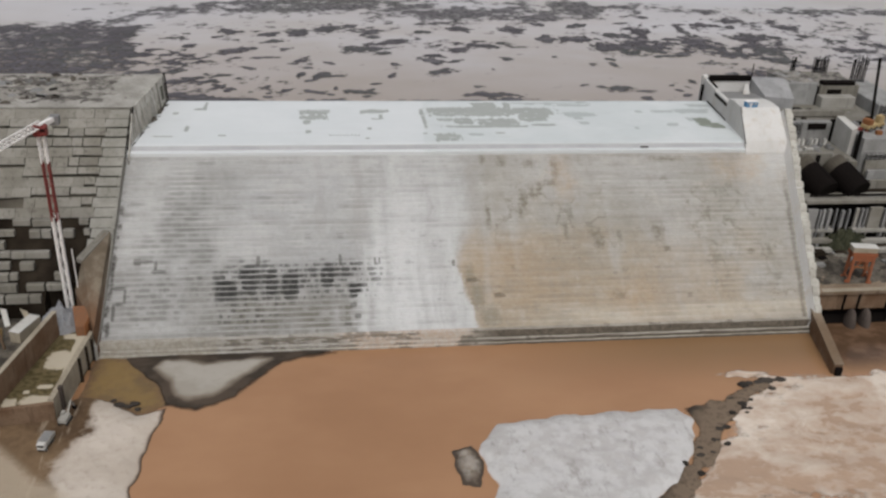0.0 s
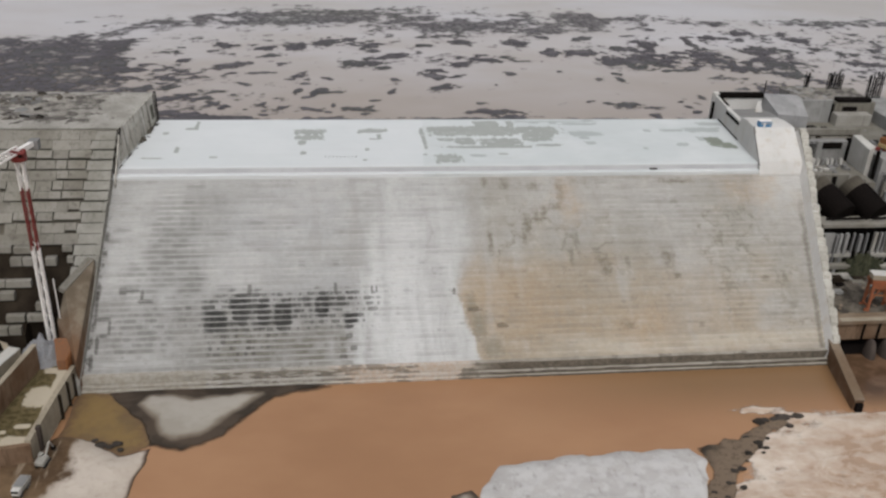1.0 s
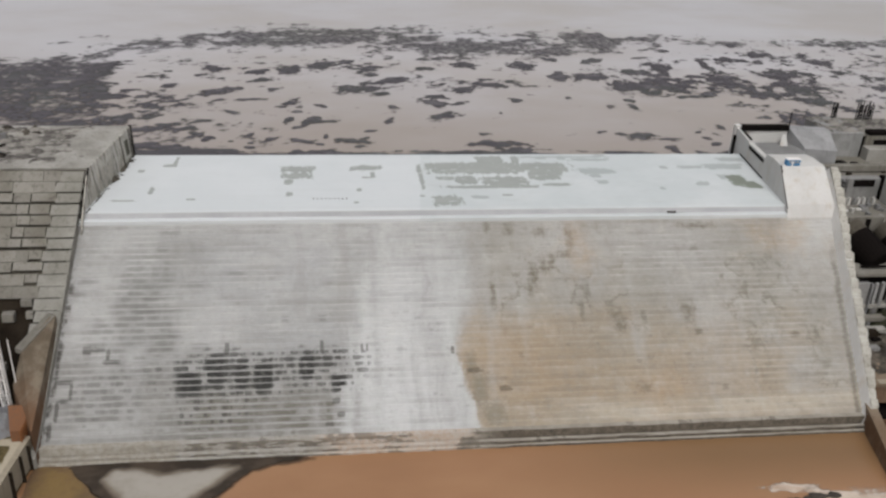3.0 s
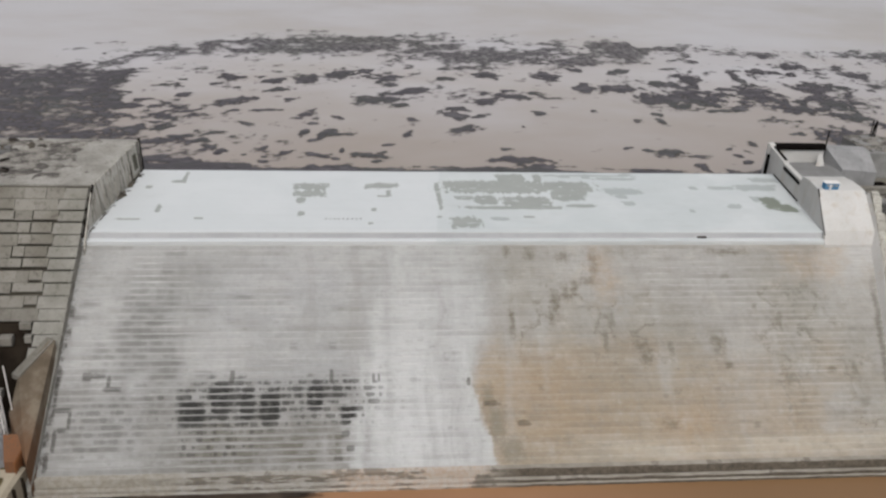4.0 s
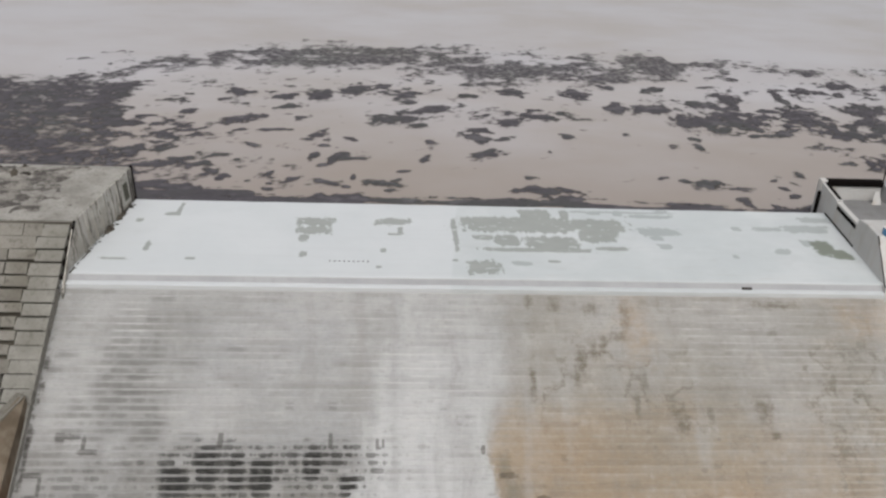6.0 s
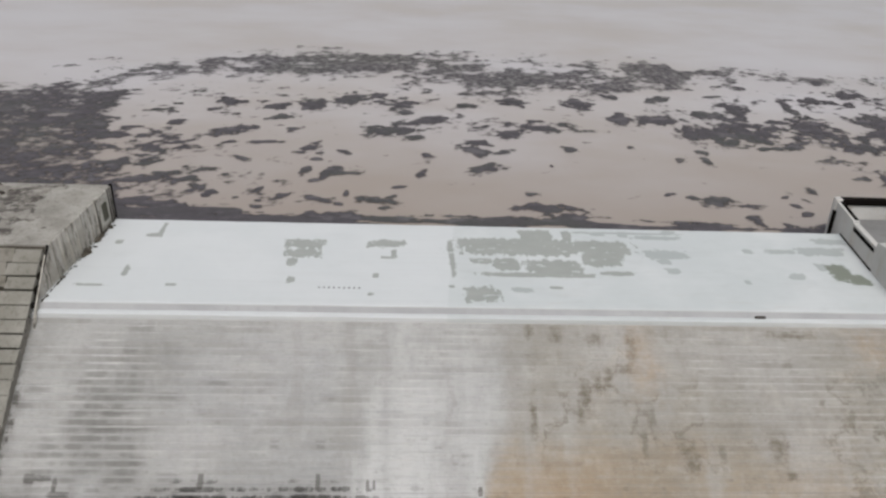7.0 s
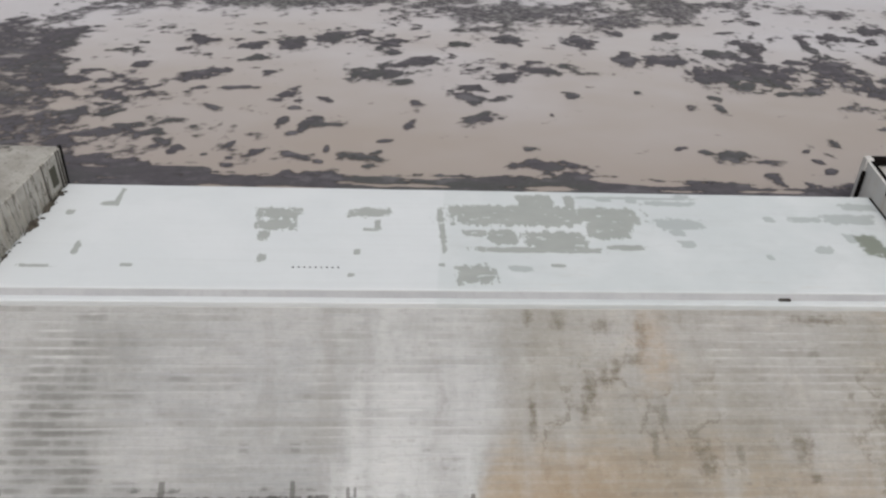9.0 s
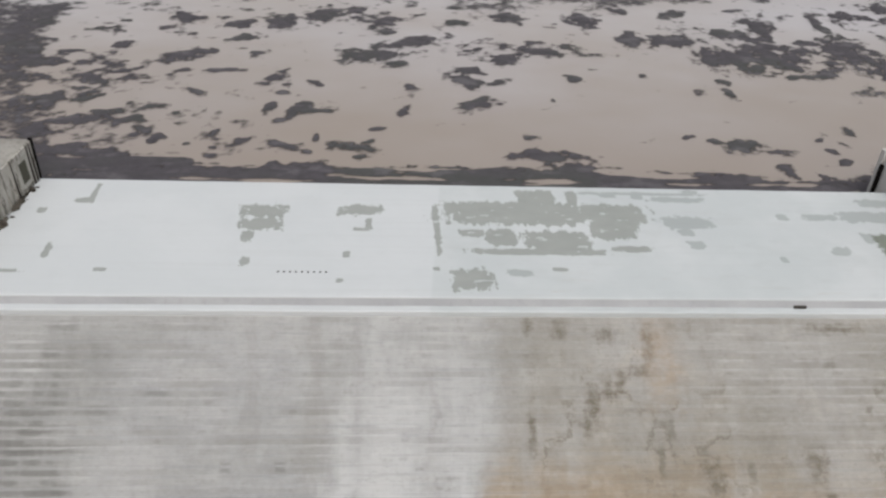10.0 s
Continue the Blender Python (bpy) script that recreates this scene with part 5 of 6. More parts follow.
for x0, x1, z0, z1, mat in ((166.0, 171.0, 22.4, 32.4, WORKS), (171.8, 172.6, 17.0, 32.0, GREY), (173.8, 175.2, 20.0, 32.0, WORKS), (176.4, 178.0, 21.5, 32.2, WORKS), (180.2, 180.9, 15.0, 32.4, GREY),
                           (183.0, 184.6, 23.0, 31.6, GREY), (186.6, 187.3, 16.0, 32.0, GREY), (190.2, 191.8, 18.0, 32.4, BLOCK_PLAIN), (193.0, 194.0, 15.0, 32.4, WORKS), (195.2, 196.0, 16.0, 32.4, GREY), (197.0, 203.2, 22.0, 33.0, BLOCK),
                           (204.4, 206.0, 16.0, 32.0, WORKS), (207.4, 213.6, 20.0, 32.6, BLOCK)):
    part("column", box(x0, x1, -15.0 + random.uniform(0, 0.8), -13.1, z0, z1, 0.1), mat, works)
    if z0 > 19:
        part("column_shaft", box(x0 + 0.3, x0 + 1.0, -14.4, -13.4, 13.6, z0, 0.05), BLOCK, works)
part("ledge_beam", box(166, 214, -15.3, -14.9, 17.6, 18.2), DARK, works)
for k, zz in enumerate((22.4, 19.6, 17.8)):
    part("tie_beam", box(163.5, 181 - 3 * k, -14.5 - 6.0 * k, -11.4 - 6.0 * k, zz - 1.8, zz, 0.1), BLOCK_PLAIN if k != 1 else BLOCK, works)
    part("tie_beam", box(190 + 2 * k, 222, -15.5 - 6.0 * k, -12.4 - 6.0 * k, zz - 1.8, zz, 0.1), BLOCK_PLAIN, works)
    for q in range(3):
        part("beam_post", box(165 + 5.2 * q, 166.4 + 5.2 * q, -14.2 - 6.0 * k, -12.0 - 6.0 * k, 14.3, zz - 1.8, 0.05), WORKS, works)
for k in range(30):
    xx, yy = random.uniform(160, 222), random.uniform(-40, -18)
    if 168 < xx < 183 and yy < -36:
        continue
    q = random.uniform(1.2, 3.4)
    loose("concrete_block", box(xx, xx + q * 1.8, yy, yy + q, 13.5, 14.4 + q * random.uniform(0.4, 1.4), 0.12), random.choice((BLOCK, WORKS, JOINT, JOINT, DARK)))
for k in range(16):
    xx, yy = random.uniform(174, 198), random.uniform(18, 32)
    loose("concrete_block", box(xx, xx + random.uniform(1, 3), yy, yy + random.uniform(1, 2.4), 45.2, 45.2 + random.uniform(0.8, 2.4), 0.1), random.choice((PALE, PIER, GREY, WORKS)))
for k in range(8):
    xx = 179.0 + 2.4 * k
    tilt = random.uniform(-0.5, 0.5)
    tagged(part("precast_unit", hull([(xx, 33.6, 45.2), (xx + 1.3, 33.6, 45.2), (xx, 35.2, 45.2), (xx + 1.3, 35.2, 45.2), (xx + tilt, 33.8, 48.2), (xx + 1.1 + tilt, 33.8, 48.4), (xx + tilt, 35.0, 48.2), (xx + 1.1 + tilt, 35.0, 48.4), (xx + 0.5 + tilt, 33.6, 49.0), (xx + 0.5 + tilt, 35.0, 49.0)]), PALE if k % 3 else WORKS), "pale upright precast concrete unit in the recess", "precast unit", group="precast units in the recess")
for k in range(26):
    xx, yy = random.uniform(172, 236), random.uniform(44, 68)
    q = random.uniform(0.8, 2.6)
    zz = 54.5 if xx < 207 else 54.2
    if xx > 205 and yy > 60:
        continue
    loose("site_box", box(xx, xx + q * 1.5, yy, yy + q, zz, zz + q * random.uniform(0.3, 0.9), 0.06), random.choice((WORKS, JOINT, DARK, BLOCK_PLAIN, DARK)))
for k in range(18):
    xx, yy = random.uniform(209, 246), random.uniform(21, 42)
    q = random.uniform(0.7, 2.2)
    loose("site_box", box(xx, xx + q * 1.6, yy, yy + q, 54.2, 54.2 + q * random.uniform(0.4, 1.2), 0.06), random.choice((GREY, RUST, YELLOW, RED, DARK, BLOCK_PLAIN)))


def scaffold(x, y, z, n, levels, step=2.4):
    ob = thing("scaffold", "thin dark scaffold frame against the concrete", "scaffold", group="scaffolds in the works")
    for i in range(n + 1):
        part("standard", bar((x + i * step, y, z), (x + i * step, y, z + levels * 2.2 + 0.8), 0.14), DARK, ob)
        part("standard", bar((x + i * step, y + 1.4, z), (x + i * step, y + 1.4, z + levels * 2.2 + 0.8), 0.14), DARK, ob)
    for j in range(levels):
        part("ledger", bar((x, y, z + (j + 1) * 2.2), (x + n * step, y, z + (j + 1) * 2.2), 0.12), DARK, ob)
        part("board", box(x, x + n * step, y + 0.1, y + 1.3, z + (j + 1) * 2.2 - 0.08, z + (j + 1) * 2.2), GREY, ob)
    return ob


scaffold(173.5, 40.2, 45.2, 5, 4)
scaffold(209.5, 17.0, 31.0, 6, 7)
scaffold(187.0, 8.2, 36.3, 3, 5)
scaffold(232.5, 48.4, 54.0, 5, 3)
SHRUB = soil_material("dark_shrubs", (0.042, 0.043, 0.026), (0.024, 0.026, 0.016), (0.02, 0.02, 0.012), (-9, -8), 0.25)


def shrub_height(px, py):
    d = 1 - math.hypot((px - 186) / 14, (py + 18) / 6.5)
    return 14.2 + 9.5 * max(0.0, d) ** 0.6 + 2.2 * noise.fractal((px * 0.5, py * 0.5, 3), 0.7, 2.1, 5) * (1 if d > 0 else 0)


tagged(sheet("shrub_bank", 171, 201, -26, -10.5, 0.5, shrub_height, SHRUB, 14.5, smooth=False), "dark olive shrubs on the deck beside the columns", "shrubs", kind="stuff")


def site_winch(m):
    """Yellow lifting machine among the works."""
    ob = thing("mobile_crane", "yellow mobile crane with a dark boom", "mobile crane", at=m)
    part("carrier", box(-4.5, 4.5, -1.6, 1.6, 0.8, 2.2, 0.2), YELLOW, ob)
    part("cab", box(1.4, 3.8, -1.5, 0.6, 2.2, 4.6, 0.2), YELLOW, ob)
    part("boom", bar((-1.5, 0, 3.0), (4.0, 6.0, 22.0), 0.55), DARK, ob)
    part("counterweight", box(-4.2, -2.2, -1.5, 1.5, 2.2, 4.0, 0.1), RUST, ob)
    for wx in (-3.2, 0.0, 3.2):
        for wy in (-1.5, 1.5):
            tyre = part("wheel", bar((wx, wy - 0.3, 0.75), (wx, wy + 0.3, 0.75), 0.75, 12), BLACK, ob)
            part("rim", bar((wx, wy - 0.33, 0.75), (wx, wy + 0.33, 0.75), 0.38, 10), STEEL, tyre)
    return ob


site_winch(pose(219.0, 33.0, 54.2, 0, 0, 25) @ Matrix.Diagonal((1.5, 1.5, 1.5, 1)))


def penstock(x):
    ob = thing("penstock_pipe", "large black penstock pipe sloping down", "pipe", group="penstock pipes")
    part("shell", bar((x - 1.0, 5.0, 43.4), (x + 4.0, -7.0, 37.6), 6.4, 24), DARK, ob)
    part("collar", bar((x - 2.8, 9.4, 45.6), (x - 1.02, 5.1, 43.4), 6.1, 24), BROWN_JOINT, ob, "dark weathered pipe collar")
    part("saddle", box(x - 3, x + 10, -3.9, 8, 31.2, 37.4, 0.1), JOINT, ob)
    return ob


penstock(173.5)
penstock(189.6)


def rebar_cage(x, y, z, nx, ny, h):
    ob = thing("rebar_cage", "dark upright reinforcing bars above fresh concrete", "rebar", group="rebar cages")
    for i in range(nx):
        for j in range(ny):
            part("rebar", bar((x + i * 1.5, y + j * 1.5, z), (x + i * 1.5 + random.uniform(-0.3, 0.3), y + j * 1.5, z + h * random.uniform(0.8, 1.1)), 0.28), DARK, ob)
    for k in range(3):
        part("tie_bar", bar((x, y, z + h * (0.3 + 0.25 * k)), (x + (nx - 1) * 1.5, y, z + h * (0.3 + 0.25 * k)), 0.13), DARK, ob)
    return ob


rebar_cage(202.0, 91.0, 66.4, 2, 2, 8.0)
rebar_cage(215.7, 92.0, 65.1, 6, 2, 9.0)
rebar_cage(238.0, 90.0, 60.9, 6, 2, 14.0)

def spoil(px, py):
    d = min(px - 157, 300 - px, py + 52, -17 - py) / 4
    return 14.3 + 1.2 * min(1.0, max(-0.3, d)) * (0.7 + noise.fractal((px * 0.22, py * 0.22, 8), 0.8, 2.1, 5))


tagged(sheet("deck_rubble", 154, 262, -53, -16, 0.7, spoil, RUBBLE, 14.35, smooth=False), "dark rubble and mud spread over the deck", "rubble", kind="stuff")
deck = thing("outlet_deck", "concrete deck above the turbine outlets", "deck", kind="structure")
part("deck_slab", box(152.5, 300, -57.8, -16, 12.6, 14.4, 0.2), TAN, deck)
part("front_wall", box(153.5, 300, -56.4, -50, 4.6, 12.6), MUDDY, deck, "brown front wall")
part("edge_kerb", box(154.5, 300, -58.1, -55.2, 14.4, 14.62, 0.05), SANDY, deck, "pale kerb along the deck edge")
# added slab that keeps the water's edge below the outlets dark
part("outlet_sill", box(153.5, 300, -60.5, -52.0, -5, 0.3, 0.2), DARK, deck, "dark sill added below the outlet cavity")
# near-black back wall: the cavity's shade put into its colour
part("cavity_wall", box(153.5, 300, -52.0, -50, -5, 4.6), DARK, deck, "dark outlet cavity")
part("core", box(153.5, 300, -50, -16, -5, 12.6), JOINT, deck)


def outlet(x):
    ob = thing("outlet_nose", "rounded dark grey outlet nose at the waterline", "outlet", group="outlet noses")
    bm = bmesh.new()
    bmesh.ops.create_uvsphere(bm, u_segments=16, v_segments=10, radius=1)
    bmesh.ops.scale(bm, verts=bm.verts, vec=(2.2, 3.6, 8.6))
    bmesh.ops.translate(bm, verts=bm.verts, vec=(x, -62.0, -0.6))
    part("nose", bm, DAMP, ob)
    part("stem", bar((x - 1.6, -57.0, 5.0), (x - 1.6, -57.0, 13.0), 0.5), DARK, ob, "dark stem")
    return ob


outlet(167.6)
outlet(174.4)
outlet(188.0)
outlet(195.0)


def gantry(m):
    ob = thing("gantry_crane", "orange steel gantry crane with a white cab top", "gantry crane", at=m)
    for sx in (-5.6, 5.6):
        for sy in (-3.0, 3.0):
            part("leg", bar((sx * 0.9, sy, 0.8), (sx * 0.9, sy * 0.85, 13.4), 0.8), ORANGE, ob)
            part("wheel_box", box(sx - 1.3, sx + 1.3, sy - 0.6, sy + 0.6, 0, 1.2, 0.1), ORANGE, ob)
        part("sill_beam", bar((sx, -3.0, 2.4), (sx, 3.0, 2.4), 0.5), ORANGE, ob)
    for sy in (-2.5, 2.5):
        part("panel", box(-5.0, 5.0, sy - 0.3, sy + 0.3, 10.6, 13.2), ORANGE, ob)
        part("girder", bar((-6.4, sy, 13.8), (6.4, sy, 13.8), 1.1), ORANGE, ob)
        part("brace", bar((-5.2, sy, 4.0), (0, sy, 12.8), 0.38), ORANGE, ob)
        part("brace", bar((5.2, sy, 4.0), (0, sy, 12.8), 0.38), ORANGE, ob)
        part("cross_tie", bar((-5.4, sy, 7.6), (5.4, sy, 7.6), 0.4), RUST, ob)
    house = part("machinery_house", box(-6.4, 6.2, -2.6, 2.6, 14.6, 17.0, 0.2), SANDY, ob, "pale machinery house")
    part("roof", box(-6.6, 6.4, -2.8, 2.8, 17.0, 17.3), PALE, house)
    part("hook_block", box(-0.8, 0.8, -0.6, 0.6, 8.0, 10.0, 0.1), RUST, ob)
    return ob


gantry(pose(174.4, -48.6, 14.4, 0, 0, -8) @ Matrix.Diagonal((0.84, 0.80, 0.98, 1)))

# ---- guide wall into the river ----
guide = thing("guide_wall", "leaning grey concrete guide wall running into the river", "guide wall", kind="structure")
bm = bmesh.new()
prism(bm, [(147.6, -62, -4), (151.8, -62, -4), (151.8, -62, 8.2), (148.2, -62, 8.2)], [(140.6, -96.4, -4), (145.2, -96.4, -4), (145.0, -96.4, 4.0), (141.2, -96.4, 4.0)])
part("wall", solid(bm), MUDDY, guide)
bm = bmesh.new()
prism(bm, [(148.1, -61.6, 8.2), (151.9, -61.6, 8.2), (151.9, -61.6, 8.8), (148.1, -61.6, 8.8)], [(141.1, -96.5, 4.0), (145.1, -96.5, 4.0), (145.1, -96.5, 4.6), (141.1, -96.5, 4.6)])
part("coping", solid(bm), TAN, guide, "tan coping")
part("end_post", box(141.6, 144.4, -98.0, -96.3, -3, 3.4, 0.3), DARK, guide, "dark wet nose")


# ---- apron and walls on the near bank ----
def along(pa, pb, thick, z0, z1, mat, name, parent, z2=None, bm=None):
    """An upright wall between two plan points."""
    a, b = Vector((*pa, 0)), Vector((*pb, 0))
    n = Vector((0, 0, 1)).cross((b - a).normalized()) * thick
    z2 = z1 if z2 is None else z2
    made = bmesh.new()
    prism(made, [(a.x, a.y, z0), (a.x + n.x, a.y + n.y, z0), (a.x + n.x, a.y + n.y, z1), (a.x, a.y, z1)], [(b.x, b.y, z0), (b.x + n.x, b.y + n.y, z0), (b.x + n.x, b.y + n.y, z2), (b.x, b.y, z2)])
    return part(name, solid(made), mat, parent)


def apron_material():
    """Pale concrete half buried in olive mud."""
    m = Mat("apron_top", 0.9)
    a = m.noise((0.075, 0.055, 0.06), 5, 0.6)
    g = m.noise((0.5, 0.5, 0.5), 6, 0.7)
    mud = m.mix(m.step(g, 0.35, 0.65), (0.05, 0.04, 0.017), (0.115, 0.09, 0.045))
    dry = m.blobs([(-148.5, -65.5, 5, 1.8), (-151.5, -81, 4.2, 6), (-147.0, -84, 1.6, 22), (-152.3, -97, 2.6, 1.2), (-157.6, -99.7, 1, 1), (-153.5, -105.5, 4.8, 3.6), (-161.6, -106, 2.2, 3)], 'xy', m.mul(m.sub(g, 0.5), 1.3))
    c = m.mix(m.step(dry, 1.1, 0.85), mud, m.mix(g, (0.34, 0.298, 0.228), (0.41, 0.365, 0.285)))
    m.bump(g, 0.6, 0.4)
    return m.done(c)


APRON = apron_material()
apron = thing("apron", "muddy concrete apron with a pale edge beam", "apron", kind="structure")
bm = bmesh.new()
prism(bm, [(-143.2, -64, -3), (-147.6, -105, -3), (-166, -108, -3), (-158.5, -60, -3)], [(-143.2, -64, 9.6), (-147.6, -105, 9.6), (-166, -108, 9.6), (-158.5, -60, 9.6)])
part("apron_body", solid(bm), APRON, apron)
along((-143.0, -64), (-147.4, -105.6), -1.9, 1.0, 10.6, SANDY, "edge_beam", apron)
# front beam coloured dark to stand in for the shaded recess under the slab
along((-147.4, -106.6), (-166.4, -109.6), -1.6, 1.0, 9.4, MUDDY, "edge_beam", apron)
for q, w, high in ((0.10, 0.22, 9.8), (0.24, 0.25, 10.4), (0.42, 0.3, 10.4), (0.86, 0.9, 11.6)):
    px, py = -142.8 - 4.4 * q, -64 - 41.6 * q
    part("buttress", box(px - 0.6, px + 0.75, py - w, py + w, -2.0, high, 0.05), DAMP if w > 0.5 else JOINT, apron)
bank_wall = thing("bank_wall", "brown-grey concrete wall along the bank", "wall", kind="structure")
along((-155.0, -64.0), (-166.5, -116.0), -1.3, -3, 19.6, MUDDY, "wall", bank_wall, 19.2)
along((-154.8, -64.0), (-166.3, -116.0), -1.7, 19.6, 20.0, SANDY, "coping", bank_wall, 19.6)


def container(m, mat, label):
    ob = thing("site_container", label, "container", at=m)
    part("body", box(-6, 6, -1.4, 1.4, 0.2, 2.8, 0.08), mat, ob)
    for k in range(11):
        part("rib", box(-5.7 + k * 1.1, -5.3 + k * 1.1, -1.47, -1.39, 0.4, 2.6), mat, ob)
    part("roof", box(-6.05, 6.05, -1.45, 1.45, 2.8, 2.95), PALE, ob)
    return ob


bank_fill = thing("bank_fill", "rubble fill between the wall and the abutment", "fill", kind="structure")
part("fill", box(-200, -158, -100, -45, -4, 9.0), RUBBLE, bank_fill)
part("fill", box(-157.99, -141.5, -62.5, -43.6, -4, 9.0), RUBBLE, bank_fill)
container(pose(-167.4, -62.5, 9.0, 0, 0, 70) @ Matrix.Diagonal((1.05, 1.55, 1.75, 1)), SANDY, "large pale site container on the rubble fill")
for x, y, turn, tall in ((-178.0, -51.5, 24, 6.5), (-171.5, -50.0, 38, 7.5)):
    ob = thing("plank", "pale plank leaning over the rubble fill", "plank", group="leaning planks", at=pose(x, y, 9.0, 0, 0, turn))
    part("board", hull([(-1.0, -5, 0), (1.0, -5, 0), (-1.0, -5, 0.4), (1.0, -5, 0.4), (-1.0, 4, tall), (1.0, 4, tall), (-1.0, 4, tall - 0.5), (1.0, 4, tall - 0.5)]), PALE if tall < 7 else SANDY, ob)
for k in range(6):
    ob = thing("site_timber", "dark upright timber post in the fill", "timber post", group="timber posts in the fill", at=pose(-186.0 + k * 2.6 + random.uniform(-0.8, 0.8), -64 - random.uniform(0, 9), 9.0))
    part("post", bar((0, 0, 0), (random.uniform(-1, 1), 0.4, random.uniform(4, 8)), 0.5), random.choice((TAN, DARK, SANDY, OCHRE)), ob)
TARP = paint("grey_tarpaulin", (0.20, 0.205, 0.215), 0.85, 0.0, 0.5)


def tarp_height(px, py):
    d = 1 - math.hypot((px + 155.6) / 8.4, (py + 57.0) / 7.6)
    return 9.0 + 9.0 * max(0.0, d) ** 0.65 * (1 + 0.55 * noise.fractal((px * 0.4, py * 0.4, 2), 0.8, 2.1, 4)) if d > -0.1 else 8.6


tagged(sheet("tarpaulin", -165, -146, -66, -48, 0.5, tarp_height, TARP, 8.95), "blue-grey tarpaulin over a heap of material", "tarpaulin")
panel = thing("formwork_panel", "rusty orange formwork panel leaning on the wall", "formwork")
part("sheet", side_profile([(-66.0, 4.0), (-65.0, 13.5), (-56.5, 17.5), (-56.5, 4.0)], lambda y: x_left(y) - 7.6 - 0.35 * (y + 66), lambda y: x_left(y) - 4.2), paint("rust_orange_paint", (0.165, 0.078, 0.04), 0.9, 0.0, 0.9), panel)
for k in range(5):
    part("stiffener", side_profile([(-67.2 + k * 1.3, 6), (-67.2 + k * 1.3, 15.2), (-66.9 + k * 1.3, 15.2), (-66.9 + k * 1.3, 6)], lambda y: x_left(y) - 4.1, lambda y: x_left(y) - 3.6), RUST, panel)


# ---- tower crane ----
def tower_crane(x, y, z, top):
    ob = thing("tower_crane", "tall lattice tower crane with red and white mast", "tower crane")
    part("footing", box(x - 4, x + 4, y - 4, y + 4, z - 3, z + 0.8, 0.2), RUBBLE, ob)
    half, seg = 1.0, 3.0
    n = int((top - z) / seg)
    cs = [(x - half, y - half), (x + half, y - half), (x + half, y + half), (x - half, y + half)]
    for f0, f1, mat in ((0.0, 0.56, WHITE), (0.56, 0.86, RED), (0.86, 1.0, WHITE)):
        for c in cs:
            part("mast_leg", bar((*c, z + (top - z) * f0), (*c, z + (top - z) * f1), 0.34), mat, ob)
    for k in range(n):
        z0, z1 = z + k * seg, z + (k + 1) * seg
        mat = RED if 0.56 < (z0 - z) / (top - z) < 0.86 else WHITE
        for i in range(4):
            a, b = cs[i], cs[(i + 1) % 4]
            if k % 2:
                a, b = b, a
            part("brace", bar((*a, z0), (*b, z1), 0.14), mat, ob)
    part("slewing_unit", bar((x, y, top), (x, y, top + 3.4), 2.6, 12), RED, ob, "dark red slewing unit")
    cab = part("cab", box(x + 0.8, x + 2.8, y - 3.6, y - 1.4, top + 1.0, top + 3.6, 0.1), RED, ob)
    part("window_pane", box(x + 1.0, x + 2.6, y - 3.7, y - 3.58, top + 2.2, top + 3.3), DARK, cab)
    tip = Vector((x - 14.0, y - 40.0, top + 2.6))
    root = Vector((x, y, top + 3.0))
    for k in range(16):
        a, b = root.lerp(tip, k / 16), root.lerp(tip, (k + 1) / 16)
        side = Vector((0.94, -0.33, 0)) * 1.1
        for s in (-1, 1):
            part("jib_brace", bar(a + side * s, b + Vector((0, 0, 1.9)), 0.2), WHITE, ob)
        part("jib_tie", bar(a - side, b + side, 0.2), WHITE, ob)
    for off in (side, -side, Vector((0, 0, 1.9))):
        part("jib_chord", bar(root + off, tip + off, 0.34), WHITE, ob)
    back = root + (root - tip).normalized() * 9
    part("counter_jib", bar(root, back, 1.1), WHITE, ob)
    part("counterweight", box(back.x - 1.6, back.x + 1.6, back.y - 1.6, back.y + 1.6, back.z - 2.2, back.z + 1.0, 0.1), GREY, ob)
    return ob


tower_crane(-153.4, -51.5, 9.0, 84.6)
gauge = thing("gauge_pole", "slim dark pole beside the gate slot", "pole")
part("shaft", bar((170.4, 73.6, 66.0), (170.4, 73.6, 75.5), 0.28, 8), DARK, gauge)
pole = thing("lamp_mast", "slim pale mast beside the crane", "mast")
part("shaft", bar((-150.2, -49.0, 9.0), (-150.2, -49.0, 38.0), 0.22, 8), WHITE, pole)

# ---- banks, bars and rapids ----
bank = mound("river_bank", [(-117, -175), (-117, -145), (-116.5, -127), (-112.5, -99.5), (-122, -103), (-130, -96), (-142, -90), (-150, -96), (-470, -96), (-470, -680), (-240, -680), (-165, -420), (-128, -260)], 3.0, 5.0, BANK, 1.6, 0.5, 1.9)
tagged(bank, "sandy river bank with pale dust and brown tracks", "river bank", kind="structure")
WET_EDGE = [(-131.5, -69), (-125, -64), (-107, -61), (-90, -64), (-60, -66), (-52, -68.6), (-62, -70.6), (-73.4, -74), (-86, -88), (-89, -95), (-102, -100.5), (-112.6, -98), (-117.5, -86), (-128, -74.5)]
DRY_TOP = [(-119.5, -76), (-117, -71), (-108, -71.5), (-101, -74.5), (-76.5, -71), (-75.5, -73), (-90, -87), (-96, -95), (-106.5, -96.5), (-110.5, -94), (-112.5, -86)]


